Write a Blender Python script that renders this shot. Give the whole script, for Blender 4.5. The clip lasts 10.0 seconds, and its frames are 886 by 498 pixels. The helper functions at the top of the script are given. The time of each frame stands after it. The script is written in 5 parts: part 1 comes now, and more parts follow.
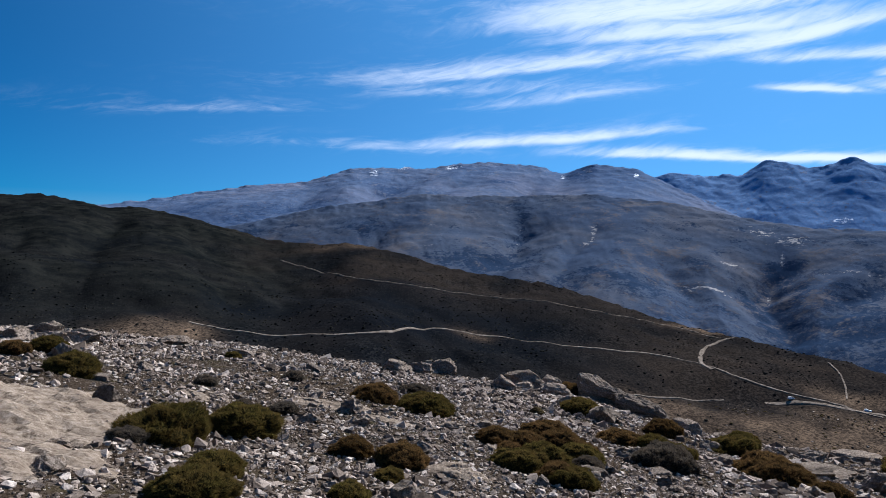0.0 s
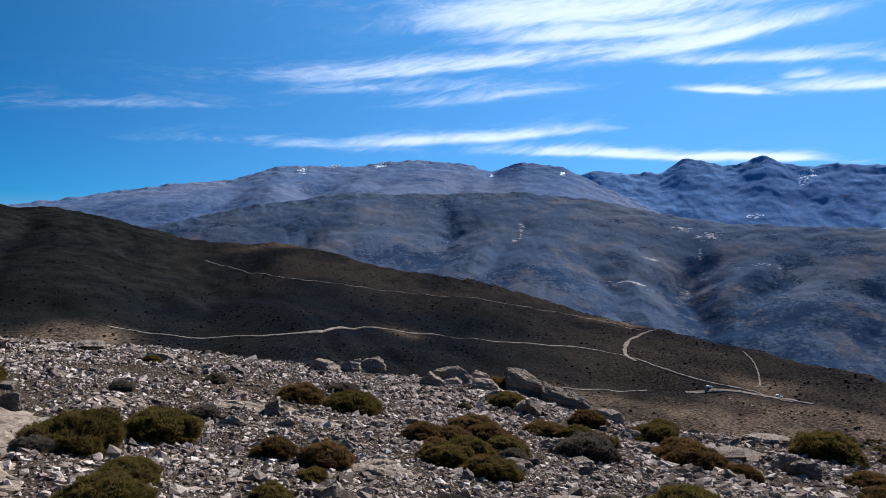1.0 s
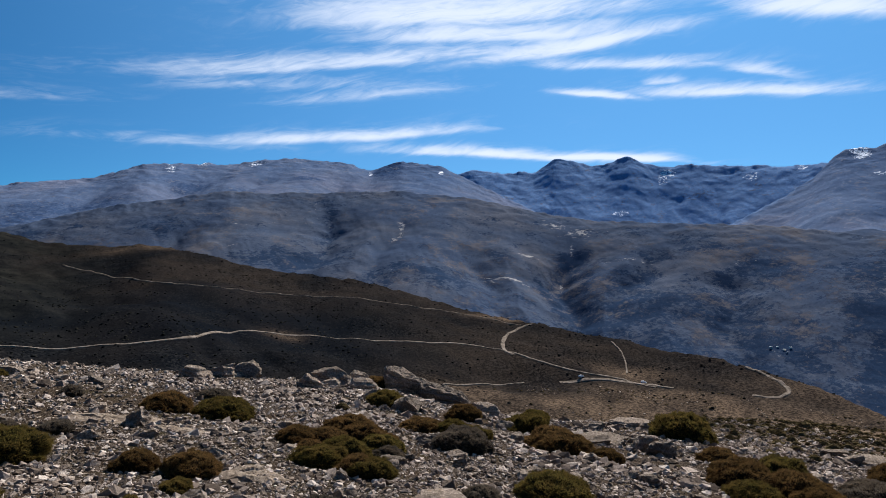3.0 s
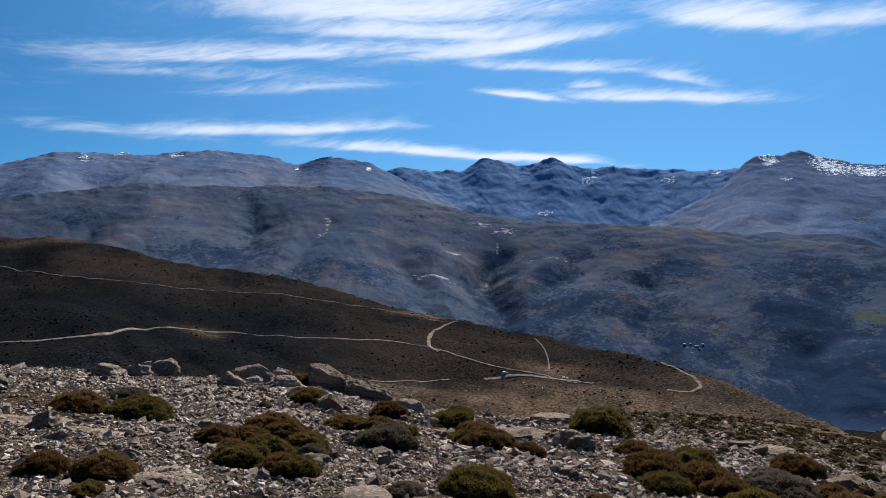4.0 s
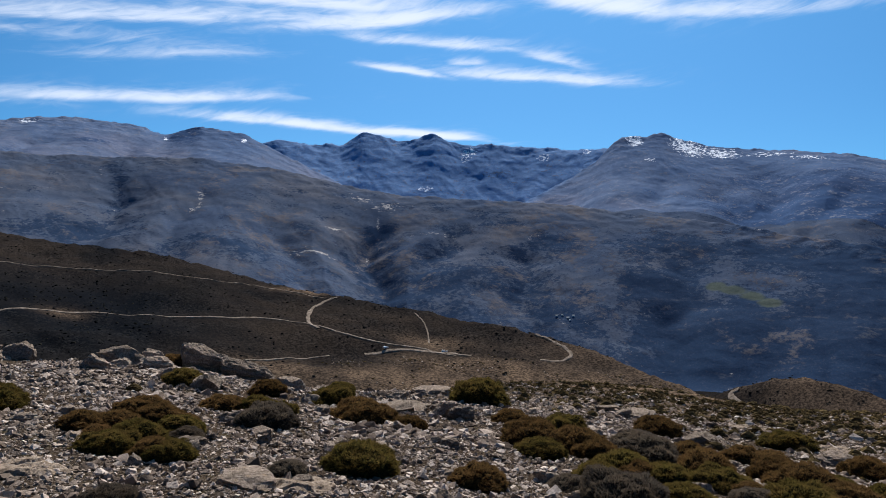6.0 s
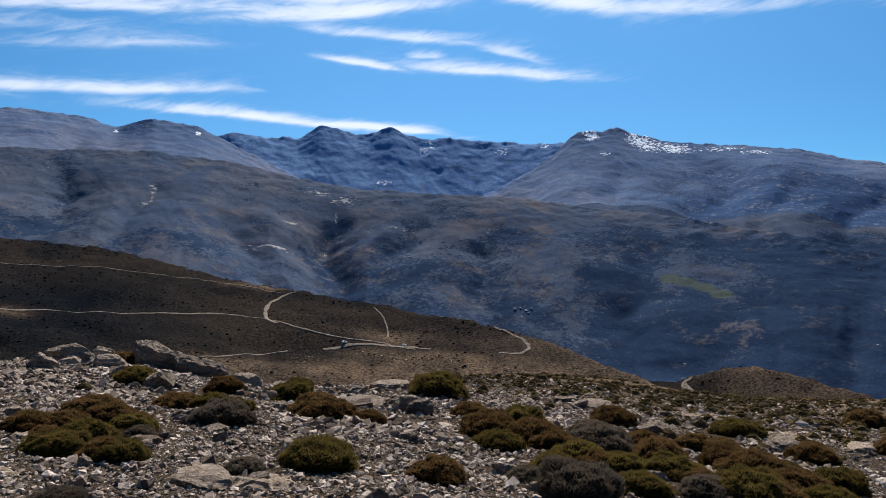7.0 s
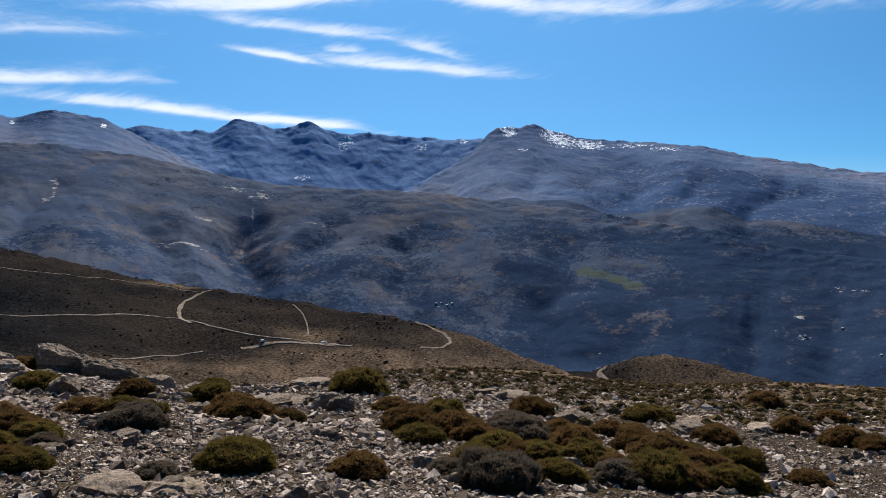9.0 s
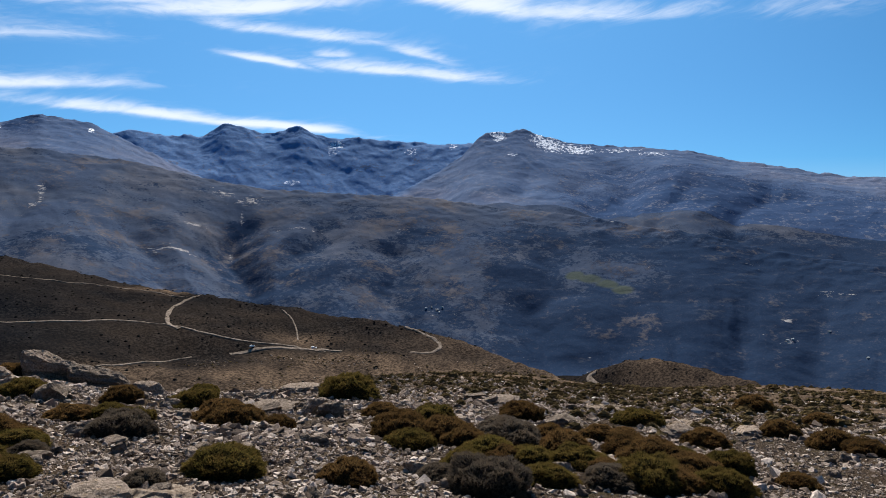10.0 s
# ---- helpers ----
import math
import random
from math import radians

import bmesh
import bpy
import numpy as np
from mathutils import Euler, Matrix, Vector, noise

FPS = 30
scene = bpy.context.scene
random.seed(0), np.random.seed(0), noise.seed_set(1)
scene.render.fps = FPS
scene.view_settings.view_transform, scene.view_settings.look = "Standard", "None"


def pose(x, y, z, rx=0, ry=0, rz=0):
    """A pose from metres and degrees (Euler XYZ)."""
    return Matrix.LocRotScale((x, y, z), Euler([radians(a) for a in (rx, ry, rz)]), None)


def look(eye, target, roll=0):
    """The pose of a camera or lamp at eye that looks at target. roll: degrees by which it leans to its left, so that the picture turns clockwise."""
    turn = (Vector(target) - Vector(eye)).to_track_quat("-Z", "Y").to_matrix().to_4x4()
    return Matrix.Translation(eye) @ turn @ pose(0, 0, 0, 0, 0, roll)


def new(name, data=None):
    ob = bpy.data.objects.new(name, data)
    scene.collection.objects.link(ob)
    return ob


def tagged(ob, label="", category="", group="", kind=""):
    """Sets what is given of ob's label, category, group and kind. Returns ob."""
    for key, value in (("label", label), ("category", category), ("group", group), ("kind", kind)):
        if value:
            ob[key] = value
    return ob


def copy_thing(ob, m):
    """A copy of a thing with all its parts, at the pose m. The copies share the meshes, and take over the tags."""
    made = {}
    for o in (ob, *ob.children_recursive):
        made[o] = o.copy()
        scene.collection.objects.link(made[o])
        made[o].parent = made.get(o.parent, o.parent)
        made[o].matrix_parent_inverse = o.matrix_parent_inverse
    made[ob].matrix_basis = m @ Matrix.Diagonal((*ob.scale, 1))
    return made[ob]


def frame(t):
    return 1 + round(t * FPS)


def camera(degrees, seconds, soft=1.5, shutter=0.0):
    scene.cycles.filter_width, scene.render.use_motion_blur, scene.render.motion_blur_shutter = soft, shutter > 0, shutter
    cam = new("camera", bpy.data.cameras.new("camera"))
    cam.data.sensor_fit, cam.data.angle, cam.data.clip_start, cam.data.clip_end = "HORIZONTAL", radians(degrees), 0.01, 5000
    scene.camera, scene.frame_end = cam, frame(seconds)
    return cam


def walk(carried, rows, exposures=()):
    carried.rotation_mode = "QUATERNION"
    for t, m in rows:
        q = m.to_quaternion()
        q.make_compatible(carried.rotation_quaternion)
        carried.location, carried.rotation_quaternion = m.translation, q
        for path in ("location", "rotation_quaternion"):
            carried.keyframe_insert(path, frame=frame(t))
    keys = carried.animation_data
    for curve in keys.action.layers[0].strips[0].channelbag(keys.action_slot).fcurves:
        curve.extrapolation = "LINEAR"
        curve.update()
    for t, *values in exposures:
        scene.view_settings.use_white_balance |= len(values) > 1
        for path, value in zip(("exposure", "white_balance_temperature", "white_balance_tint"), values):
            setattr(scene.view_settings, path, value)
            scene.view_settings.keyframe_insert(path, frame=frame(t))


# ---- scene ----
# Camera: a phone held at arm's length, panned to the right by someone standing on a stony hilltop
cam = camera(64.5, 10.0, soft=0.9)
EYE = 1.6
# seconds, x, y, z from the first eye, yaw, pitch, roll
ROWS = [
    (0.0, 0.000, 0.000, 0.000, 0.00, 0.00, -0.84),
    (0.5, 0.036, 0.000, -0.008, -2.84, 0.17, -0.64),
    (1.0, 0.075, -0.004, -0.014, -5.69, -0.11, -0.22),
    (1.5, 0.115, -0.010, -0.018, -8.73, -0.48, 0.11),
    (2.0, 0.145, -0.020, -0.020, -11.37, -0.44, 0.16),
    (3.5, 0.180, -0.060, -0.021, -18.00, -0.24, 0.35),
    (4.0, 0.170, -0.060, -0.021, -21.37, -0.48, -0.21),
    (4.5, 0.155, -0.050, -0.021, -24.45, -1.11, -0.03),
    (5.0, 0.145, -0.042, -0.022, -27.19, -1.59, -0.45),
    (5.5, 0.145, -0.037, -0.024, -29.27, -2.01, -0.44),
    (7.0, 0.165, -0.035, -0.024, -34.45, -2.90, -0.38),
    (7.5, 0.170, -0.038, -0.024, -36.08, -2.91, 0.05),
    (8.0, 0.175, -0.045, -0.026, -37.95, -3.03, -0.09),
    (8.5, 0.170, -0.058, -0.028, -39.94, -3.07, -0.32),
    (9.0, 0.165, -0.068, -0.028, -40.94, -3.25, -0.19),
    (9.5, 0.162, -0.070, -0.026, -41.34, -3.08, 0.01),
    (10.0, 0.168, -0.062, -0.025, -41.77, -2.87, -0.13),
]
walk(cam, [(t, pose(x, y, EYE + z, 90 + pitch, roll, yaw)) for t, x, y, z, yaw, pitch, roll in ROWS],
     exposures=[(0.0, 0.86, 5560, 10), (1.0, 0.95, 5640, 10), (1.6, 0.89, 5680, 10), (3.5, 0.80, 6120, 10), (5.5, 0.80, 6020, 10), (7.0, 0.85, 6160, 10), (10.0, 0.89, 6230, 10)])

# ---- light: winter noon sun ahead and above, clear sky with cirrus ----
SUN_BEARING, SUN_HEIGHT = 38.0, 37.0
world = bpy.data.worlds.new("sky")
scene.world = world
world.use_nodes = True
wn, wl = world.node_tree.nodes, world.node_tree.links
wn.clear()


def wmath(op, a, b=0.0, c=0.0, clamp=False):
    n = wn.new("ShaderNodeMath")
    n.operation, n.use_clamp = op, clamp
    for i, v in enumerate((a, b, c)):
        if isinstance(v, (int, float)):
            n.inputs[i].default_value = v
        else:
            wl.new(v, n.inputs[i])
    return n.outputs[0]


sky = wn.new("ShaderNodeTexSky")
sky.sky_type, sky.sun_disc = "NISHITA", False
sky.sun_elevation, sky.sun_rotation = radians(SUN_HEIGHT), radians(SUN_BEARING)
sky.altitude, sky.air_density, sky.dust_density, sky.ozone_density = 3000, 0.95, 0.8, 3.5
coords = wn.new("ShaderNodeTexCoord")
split = wn.new("ShaderNodeSeparateXYZ")
wl.new(coords.outputs["Generated"], split.inputs[0])
vx, vy, vz = split.outputs
bearing = wmath("MULTIPLY", wmath("ARCTAN2", vx, vy), 180 / math.pi)
rise = wmath("MULTIPLY", wmath("ARCSINE", vz), 180 / math.pi)


def wnoise(su, sv, shear, seed, detail, rough=0.55, warp=0.0):
    """Streaky noise over bearing and height, in degrees."""
    comb = wn.new("ShaderNodeCombineXYZ")
    wl.new(wmath("MULTIPLY", bearing, su), comb.inputs[0])
    wl.new(wmath("MULTIPLY", wmath("ADD", rise, wmath("MULTIPLY", bearing, shear)), sv), comb.inputs[1])
    comb.inputs[2].default_value = seed
    n = wn.new("ShaderNodeTexNoise")
    wl.new(comb.outputs[0], n.inputs["Vector"])
    n.inputs["Scale"].default_value, n.inputs["Detail"].default_value = 1.0, detail
    n.inputs["Roughness"].default_value, n.inputs["Distortion"].default_value = rough, warp
    return n.outputs[0]


# slow swells that bend the streaks
swell = wnoise(0.07, 0.16, 0.0, 12.4, 2)
level = rise
rise = wmath("ADD", rise, wmath("MULTIPLY", wmath("SUBTRACT", swell, 0.5), 3.4))
streak = wnoise(0.12, 0.72, -0.12, 3.1, 5, 0.55, 0.8)
fine = wnoise(0.42, 2.0, -0.15, 7.7, 6, 0.6, 1.0)
rise = wmath("ADD", level, wmath("MULTIPLY", wmath("SUBTRACT", swell, 0.5), 1.1))
texture = wmath("ADD", wmath("MULTIPLY", streak, 0.58), wmath("MULTIPLY", fine, 0.42))
# cirrus bands: bearing, height, half length, half thickness, lean, density
CIRRUS = [
    (18.0, 18.2, 15.0, 1.50, 0.015, 0.95),
    (20.0, 16.5, 12.0, 0.75, 0.000, 0.88),
    (10.0, 14.6, 19.0, 0.70, 0.075, 0.75),
    (25.5, 15.4, 9.5, 0.60, 0.110, 1.00),
    (30.0, 13.9, 8.5, 0.42, -0.064, 0.80),
    (10.0, 12.0, 8.0, 0.50, 0.090, 0.45),
    (2.0, 12.9, 9.0, 0.70, 0.000, 0.42),
    (44.0, 16.3, 6.5, 0.95, -0.150, 0.98),
    (52.0, 15.5, 8.0, 0.65, -0.060, 0.72),
    (60.5, 15.0, 4.0, 0.50, 0.000, 0.55),
    (69.0, 14.3, 4.5, 0.70, -0.050, 0.40),
]
# lower streaks over the crests, and thin veils outside
LOW_CIRRUS = [
    (27.8, 11.9, 3.8, 0.24, -0.120, 0.90),
    (38.5, 11.3, 8.5, 0.42, -0.070, 0.90),
    (40.0, 12.6, 3.0, 0.38, -0.200, 0.75),
    (33.0, 12.5, 1.7, 0.28, 0.000, 0.75),
    (8.0, 8.75, 11.0, 0.40, 0.055, 0.90),
    (-4.0, 8.0, 9.0, 0.40, 0.000, 0.34),
    (21.0, 7.2, 11.0, 0.36, -0.062, 1.00),
    (28.0, 6.8, 7.5, 0.28, -0.070, 1.10),
    (-20.0, 10.3, 10.0, 0.42, 0.060, 0.36),
    (-8.0, 8.1, 9.0, 0.34, 0.020, 0.32),
    (6.0, 22.5, 20.0, 2.5, 0.05, 0.6),
    (40.0, 27.0, 34.0, 6.0, 0.03, 0.75),
]
cover = None
for cb, ch, la, lb, lean, dens in CIRRUS + LOW_CIRRUS:
    du = wmath("SUBTRACT", bearing, cb)
    dv = wmath("SUBTRACT", wmath("SUBTRACT", rise, ch), wmath("MULTIPLY", du, lean))
    u2 = wmath("POWER", wmath("ABSOLUTE", wmath("DIVIDE", du, la)), 3.0)
    # crisp below, feathered above
    half = wmath("ADD", wmath("MULTIPLY", wmath("GREATER_THAN", dv, 0.0), lb * 0.9), lb * 0.8)
    v2 = wmath("POWER", wmath("ABSOLUTE", wmath("DIVIDE", dv, half)), 2.0)
    m = wmath("MULTIPLY", wmath("EXPONENT", wmath("MULTIPLY", wmath("ADD", u2, v2), -1.0)), dens)
    cover = m if cover is None else wmath("MAXIMUM", cover, m)
veil = wn.new("ShaderNodeMapRange")
veil.interpolation_type = "SMOOTHSTEP"
wl.new(wmath("ADD", texture, wmath("MULTIPLY", cover, 0.46)), veil.inputs["Value"])
veil.inputs["From Min"].default_value, veil.inputs["From Max"].default_value = 0.48, 1.00
amount = wmath("MULTIPLY", veil.outputs[0], wmath("POWER", cover, 0.5), clamp=True)
tint = wn.new("ShaderNodeMix")
tint.data_type = "RGBA"
wl.new(wmath("MULTIPLY", amount, 0.92), tint.inputs["Factor"])
deep = wn.new("ShaderNodeHueSaturation")
deep.inputs["Saturation"].default_value, deep.inputs["Value"].default_value = 1.85, 0.67
wl.new(sky.outputs[0], deep.inputs["Color"])
# thin veil of ice haze that brightens the sky round the sun
sun_way = Vector((math.sin(radians(SUN_BEARING)) * math.cos(radians(SUN_HEIGHT)), math.cos(radians(SUN_BEARING)) * math.cos(radians(SUN_HEIGHT)), math.sin(radians(SUN_HEIGHT))))
facing = wn.new("ShaderNodeVectorMath")
facing.operation = "DOT_PRODUCT"
wl.new(coords.outputs["Generated"], facing.inputs[0])
facing.inputs[1].default_value = sun_way
glow = wmath("MULTIPLY", wmath("POWER", wmath("MAXIMUM", facing.outputs["Value"], 0.0), 2.7), 0.72)
haze = wn.new("ShaderNodeMix")
haze.data_type = "RGBA"
wl.new(glow, haze.inputs["Factor"])
wl.new(deep.outputs[0], haze.inputs["A"])
haze.inputs["B"].default_value = (2.5, 6.5, 12.0, 1)
# paler air towards the horizon
low = wn.new("ShaderNodeMix")
low.data_type = "RGBA"
wl.new(wmath("MULTIPLY", wmath("EXPONENT", wmath("DIVIDE", wmath("MAXIMUM", level, 0.0), -6.0)), wmath("MULTIPLY", wmath("POWER", wmath("MAXIMUM", facing.outputs["Value"], 0.0), 1.5), 0.75)), low.inputs["Factor"])
wl.new(haze.outputs["Result"], low.inputs["A"])
low.inputs["B"].default_value = (5.0, 8.9, 13.2, 1)
wl.new(low.outputs["Result"], tint.inputs["A"])
tint.inputs["B"].default_value = (10.5, 11.0, 12.0, 1)
back = wn.new("ShaderNodeBackground")
back.inputs["Strength"].default_value = 0.05
wl.new(tint.outputs["Result"], back.inputs["Color"])
wout = wn.new("ShaderNodeOutputWorld")
wl.new(back.outputs[0], wout.inputs["Surface"])

sun_data = bpy.data.lights.new("sun", "SUN")
sun_data.energy, sun_data.angle, sun_data.color = 5.0, radians(0.55), (1.0, 0.94, 0.86)
sun = new("sun", sun_data)
sb, sh = radians(SUN_BEARING), radians(SUN_HEIGHT)
sun.matrix_world = look((0, 0, 300), (-math.sin(sb) * math.cos(sh) * 100, -math.cos(sb) * math.cos(sh) * 100, 300 - math.sin(sh) * 100))

# ---- terrain ----


def lattice(ix, iy, seed):
    h = (ix.astype(np.int64) * 374761393 + iy.astype(np.int64) * 668265263 + seed * 974711) & 0x7FFFFFFF
    h = ((h ^ (h >> 13)) * 1274126177) & 0x7FFFFFFF
    return ((h ^ (h >> 16)) & 0xFFFF) / 65535.0


def bumps(x, y, seed):
    """Smooth value noise, 0 to 1."""
    ix, iy = np.floor(x), np.floor(y)
    fx, fy = x - ix, y - iy
    fx, fy = fx * fx * fx * (fx * (fx * 6 - 15) + 10), fy * fy * fy * (fy * (fy * 6 - 15) + 10)
    a, b = lattice(ix, iy, seed), lattice(ix + 1, iy, seed)
    c, d = lattice(ix, iy + 1, seed), lattice(ix + 1, iy + 1, seed)
    return (a + (b - a) * fx) * (1 - fy) + (c + (d - c) * fx) * fy


def fractal(x, y, size, octaves, seed, gain=0.5):
    """Sum of noise, about -1 to 1."""
    total, amp, norm = 0.0, 1.0, 0.0
    for o in range(octaves):
        k = 2.03 ** o / size
        total = total + amp * (2 * bumps(x * k + 17.3 * o, y * k - 9.1 * o, seed + o) - 1)
        norm, amp = norm + amp, amp * gain
    return total / norm * 1.4


def gullies(x, y, size, octaves, seed, gain=0.5, blunt=0.03):
    """Ridged noise: spurs, sharp or blunt, 0 (gully) to 1 (spur)."""
    total, amp, norm = 0.0, 1.0, 0.0
    for o in range(octaves):
        k = 2.1 ** o / size
        v = 2 * bumps(x * k + 5.7 * o, y * k + 3.3 * o, seed + o) - 1
        total = total + amp * (1.1 - np.sqrt(v * v + blunt) * 1.5)
        norm, amp = norm + amp, amp * gain
    return np.clip(total / norm, 0, 1)


def spurs(b, r, x, y, size, seed, blunt=0.06):
    """Rounded spurs parted by side valleys that run down the whole slope, wandering and leaning, with finer runnels on their flanks, about -0.5 to 0.5."""
    u = np.radians(b) * 3400
    lean = 0.9 * fractal(u, r * 0.3, size * 3.0, 2, seed + 60)
    u = u + lean * np.clip(r - 2600, -900, 450) * 0.45 + 0.22 * size * fractal(x, y, size * 0.9, 3, seed)
    broad = 1 - gullies(u, r * 0.06, size, 2, seed + 3, 0.4, blunt)
    runnel = 1 - gullies(u + 0.3 * r, r * 0.10, size * 0.30, 3, seed + 8, 0.5, 0.01)
    return broad - 0.5 + 0.14 * (runnel - 0.5)


def soft_max(a, b, k):
    h = np.clip(0.5 + 0.5 * (a - b) / k, 0, 1)
    return b + (a - b) * h + k * h * (1 - h)


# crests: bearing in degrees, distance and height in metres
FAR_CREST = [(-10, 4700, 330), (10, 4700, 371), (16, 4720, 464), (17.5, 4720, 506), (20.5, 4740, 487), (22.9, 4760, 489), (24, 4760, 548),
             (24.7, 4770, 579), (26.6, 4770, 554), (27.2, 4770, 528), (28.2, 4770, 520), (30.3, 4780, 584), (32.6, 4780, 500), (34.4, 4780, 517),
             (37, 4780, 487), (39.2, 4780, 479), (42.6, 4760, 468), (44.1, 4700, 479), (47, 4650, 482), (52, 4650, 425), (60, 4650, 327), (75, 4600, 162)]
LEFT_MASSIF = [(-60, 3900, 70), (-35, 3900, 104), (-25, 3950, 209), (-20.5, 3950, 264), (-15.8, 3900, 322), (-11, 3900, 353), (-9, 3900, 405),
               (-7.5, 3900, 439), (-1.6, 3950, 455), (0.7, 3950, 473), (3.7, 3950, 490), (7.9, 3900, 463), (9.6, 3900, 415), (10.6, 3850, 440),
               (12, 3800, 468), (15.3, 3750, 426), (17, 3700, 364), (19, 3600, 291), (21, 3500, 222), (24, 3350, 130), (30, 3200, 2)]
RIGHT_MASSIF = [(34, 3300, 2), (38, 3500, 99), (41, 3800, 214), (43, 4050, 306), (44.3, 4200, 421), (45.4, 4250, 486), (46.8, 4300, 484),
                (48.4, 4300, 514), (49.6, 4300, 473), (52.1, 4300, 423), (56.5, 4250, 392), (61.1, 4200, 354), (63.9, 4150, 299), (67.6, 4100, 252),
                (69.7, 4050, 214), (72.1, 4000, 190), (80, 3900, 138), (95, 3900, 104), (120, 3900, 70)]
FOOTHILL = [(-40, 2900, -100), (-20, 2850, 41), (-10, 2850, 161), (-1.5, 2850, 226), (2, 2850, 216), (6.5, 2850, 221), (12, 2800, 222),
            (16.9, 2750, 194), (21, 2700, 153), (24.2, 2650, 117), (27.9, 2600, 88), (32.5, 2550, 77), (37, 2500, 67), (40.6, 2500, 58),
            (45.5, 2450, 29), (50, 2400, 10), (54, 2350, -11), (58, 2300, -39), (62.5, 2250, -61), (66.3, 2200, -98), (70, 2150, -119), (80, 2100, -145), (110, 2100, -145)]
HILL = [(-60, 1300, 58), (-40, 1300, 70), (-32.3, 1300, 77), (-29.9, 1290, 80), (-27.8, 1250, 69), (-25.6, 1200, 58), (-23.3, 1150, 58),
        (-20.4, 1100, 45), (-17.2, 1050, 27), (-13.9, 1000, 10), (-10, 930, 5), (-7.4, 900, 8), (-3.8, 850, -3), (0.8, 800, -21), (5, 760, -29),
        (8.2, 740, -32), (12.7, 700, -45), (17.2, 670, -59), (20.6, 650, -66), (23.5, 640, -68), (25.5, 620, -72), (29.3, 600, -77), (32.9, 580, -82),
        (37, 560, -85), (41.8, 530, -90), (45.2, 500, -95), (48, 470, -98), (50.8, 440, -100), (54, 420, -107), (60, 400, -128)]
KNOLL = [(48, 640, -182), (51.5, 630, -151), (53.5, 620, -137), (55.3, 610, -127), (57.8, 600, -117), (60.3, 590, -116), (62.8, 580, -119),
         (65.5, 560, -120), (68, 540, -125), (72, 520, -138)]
# the hilltop's brow: bearing, distance at which it rolls over, fall beyond it
BROW = [(-180, 60, 0.15), (-90, 40, 0.20), (-35, 18, 0.30), (-20, 23, 0.30), (0, 27, 0.30), (12, 27, 0.30), (22, 21, 0.28), (33, 28, 0.26),
        (44, 90, 0.22), (54, 150, 0.22), (66, 190, 0.24), (80, 200, 0.24), (120, 150, 0.20), (180, 60, 0.15)]


def along(table, b, column):
    t = np.array(table, float)
    return np.interp(b, t[:, 0], t[:, column])


def eased(table, b, column, width):
    """The same, rounded off over some degrees of bearing."""
    fine = np.arange(-181.0, 181.1, 0.25)
    v = along(table, fine, column)
    n = max(1, int(width / 0.25))
    k = np.hanning(2 * n + 3)[1:-1]
    v = np.convolve(np.pad(v, n, "edge"), k / k.sum(), "valid")
    return np.interp(b, fine, v)


def crest(table, b, r, x, y, front, behind, fade, rough, seed):
    """A ridge: its crest line, falling off towards the hilltop and away from it. Sharp detail of the crest fades down the slope."""
    top, dist = eased(table, b, 2, 0.15), eased(table, b, 1, 8)
    broad = eased(table, b, 2, 7)
    d = r - dist
    keep = np.exp(-np.abs(d) / fade)
    z = broad + (top - broad) * keep + rough * keep * fractal(x, y, rough * 9, 4, seed) + 0.9 * rough * np.exp(-np.abs(d) / (fade * 0.3)) * (gullies(x, y, rough * 6, 3, seed + 9, 0.5, 0.003) - 0.5)
    if fade > 200:
        z = z + rough * 0.5 * np.exp(-np.abs(d) / 110) * fractal(np.radians(b) * dist, 0.25 * r, 75, 4, seed + 15, 0.6)
    soft = fade * 0.03
    fall = np.where(d < 0, front, behind) * (np.sqrt(d * d + soft * soft) - soft)
    return z - fall, np.clip(np.abs(d) / (fade * 1.6), 0, 1), d


def hilltop(x, y):
    """The stony hilltop underfoot."""
    r, b = np.hypot(x, y), np.degrees(np.arctan2(x, y))
    turn = np.abs((b - 58 + 180) % 360 - 180)
    z = -0.19 * r * np.cos(np.radians(turn)) * (1 - 0.85 * np.clip((turn - 92) / 60, 0, 1))
    z = z - 0.00035 * np.minimum(r, 220) ** 2 * np.clip((b - 10) / 30, 0, 1) * np.clip((170 - b) / 40, 0, 1)
    over, fall = eased(BROW, b, 1, 8), eased(BROW, b, 2, 8)
    w = over * 0.10
    z = z - fall * w * np.logaddexp(0, (r - over) / w)
    z = z + 7.4 * np.clip((b - 59) / 8, 0, 1) * np.clip((110 - b) / 20, 0, 1) * (np.minimum(r, 230) / 190) ** 2
    near = np.exp(-r / 90)
    z = z + 0.10 * fractal(x, y, 3.2, 3, 11) * near + 0.05 * fractal(x, y, 0.7, 3, 12) * np.exp(-r / 35) + 0.6 * fractal(x, y, 26, 3, 13) * np.clip((r - 14) / 60, 0, 1)
    return z


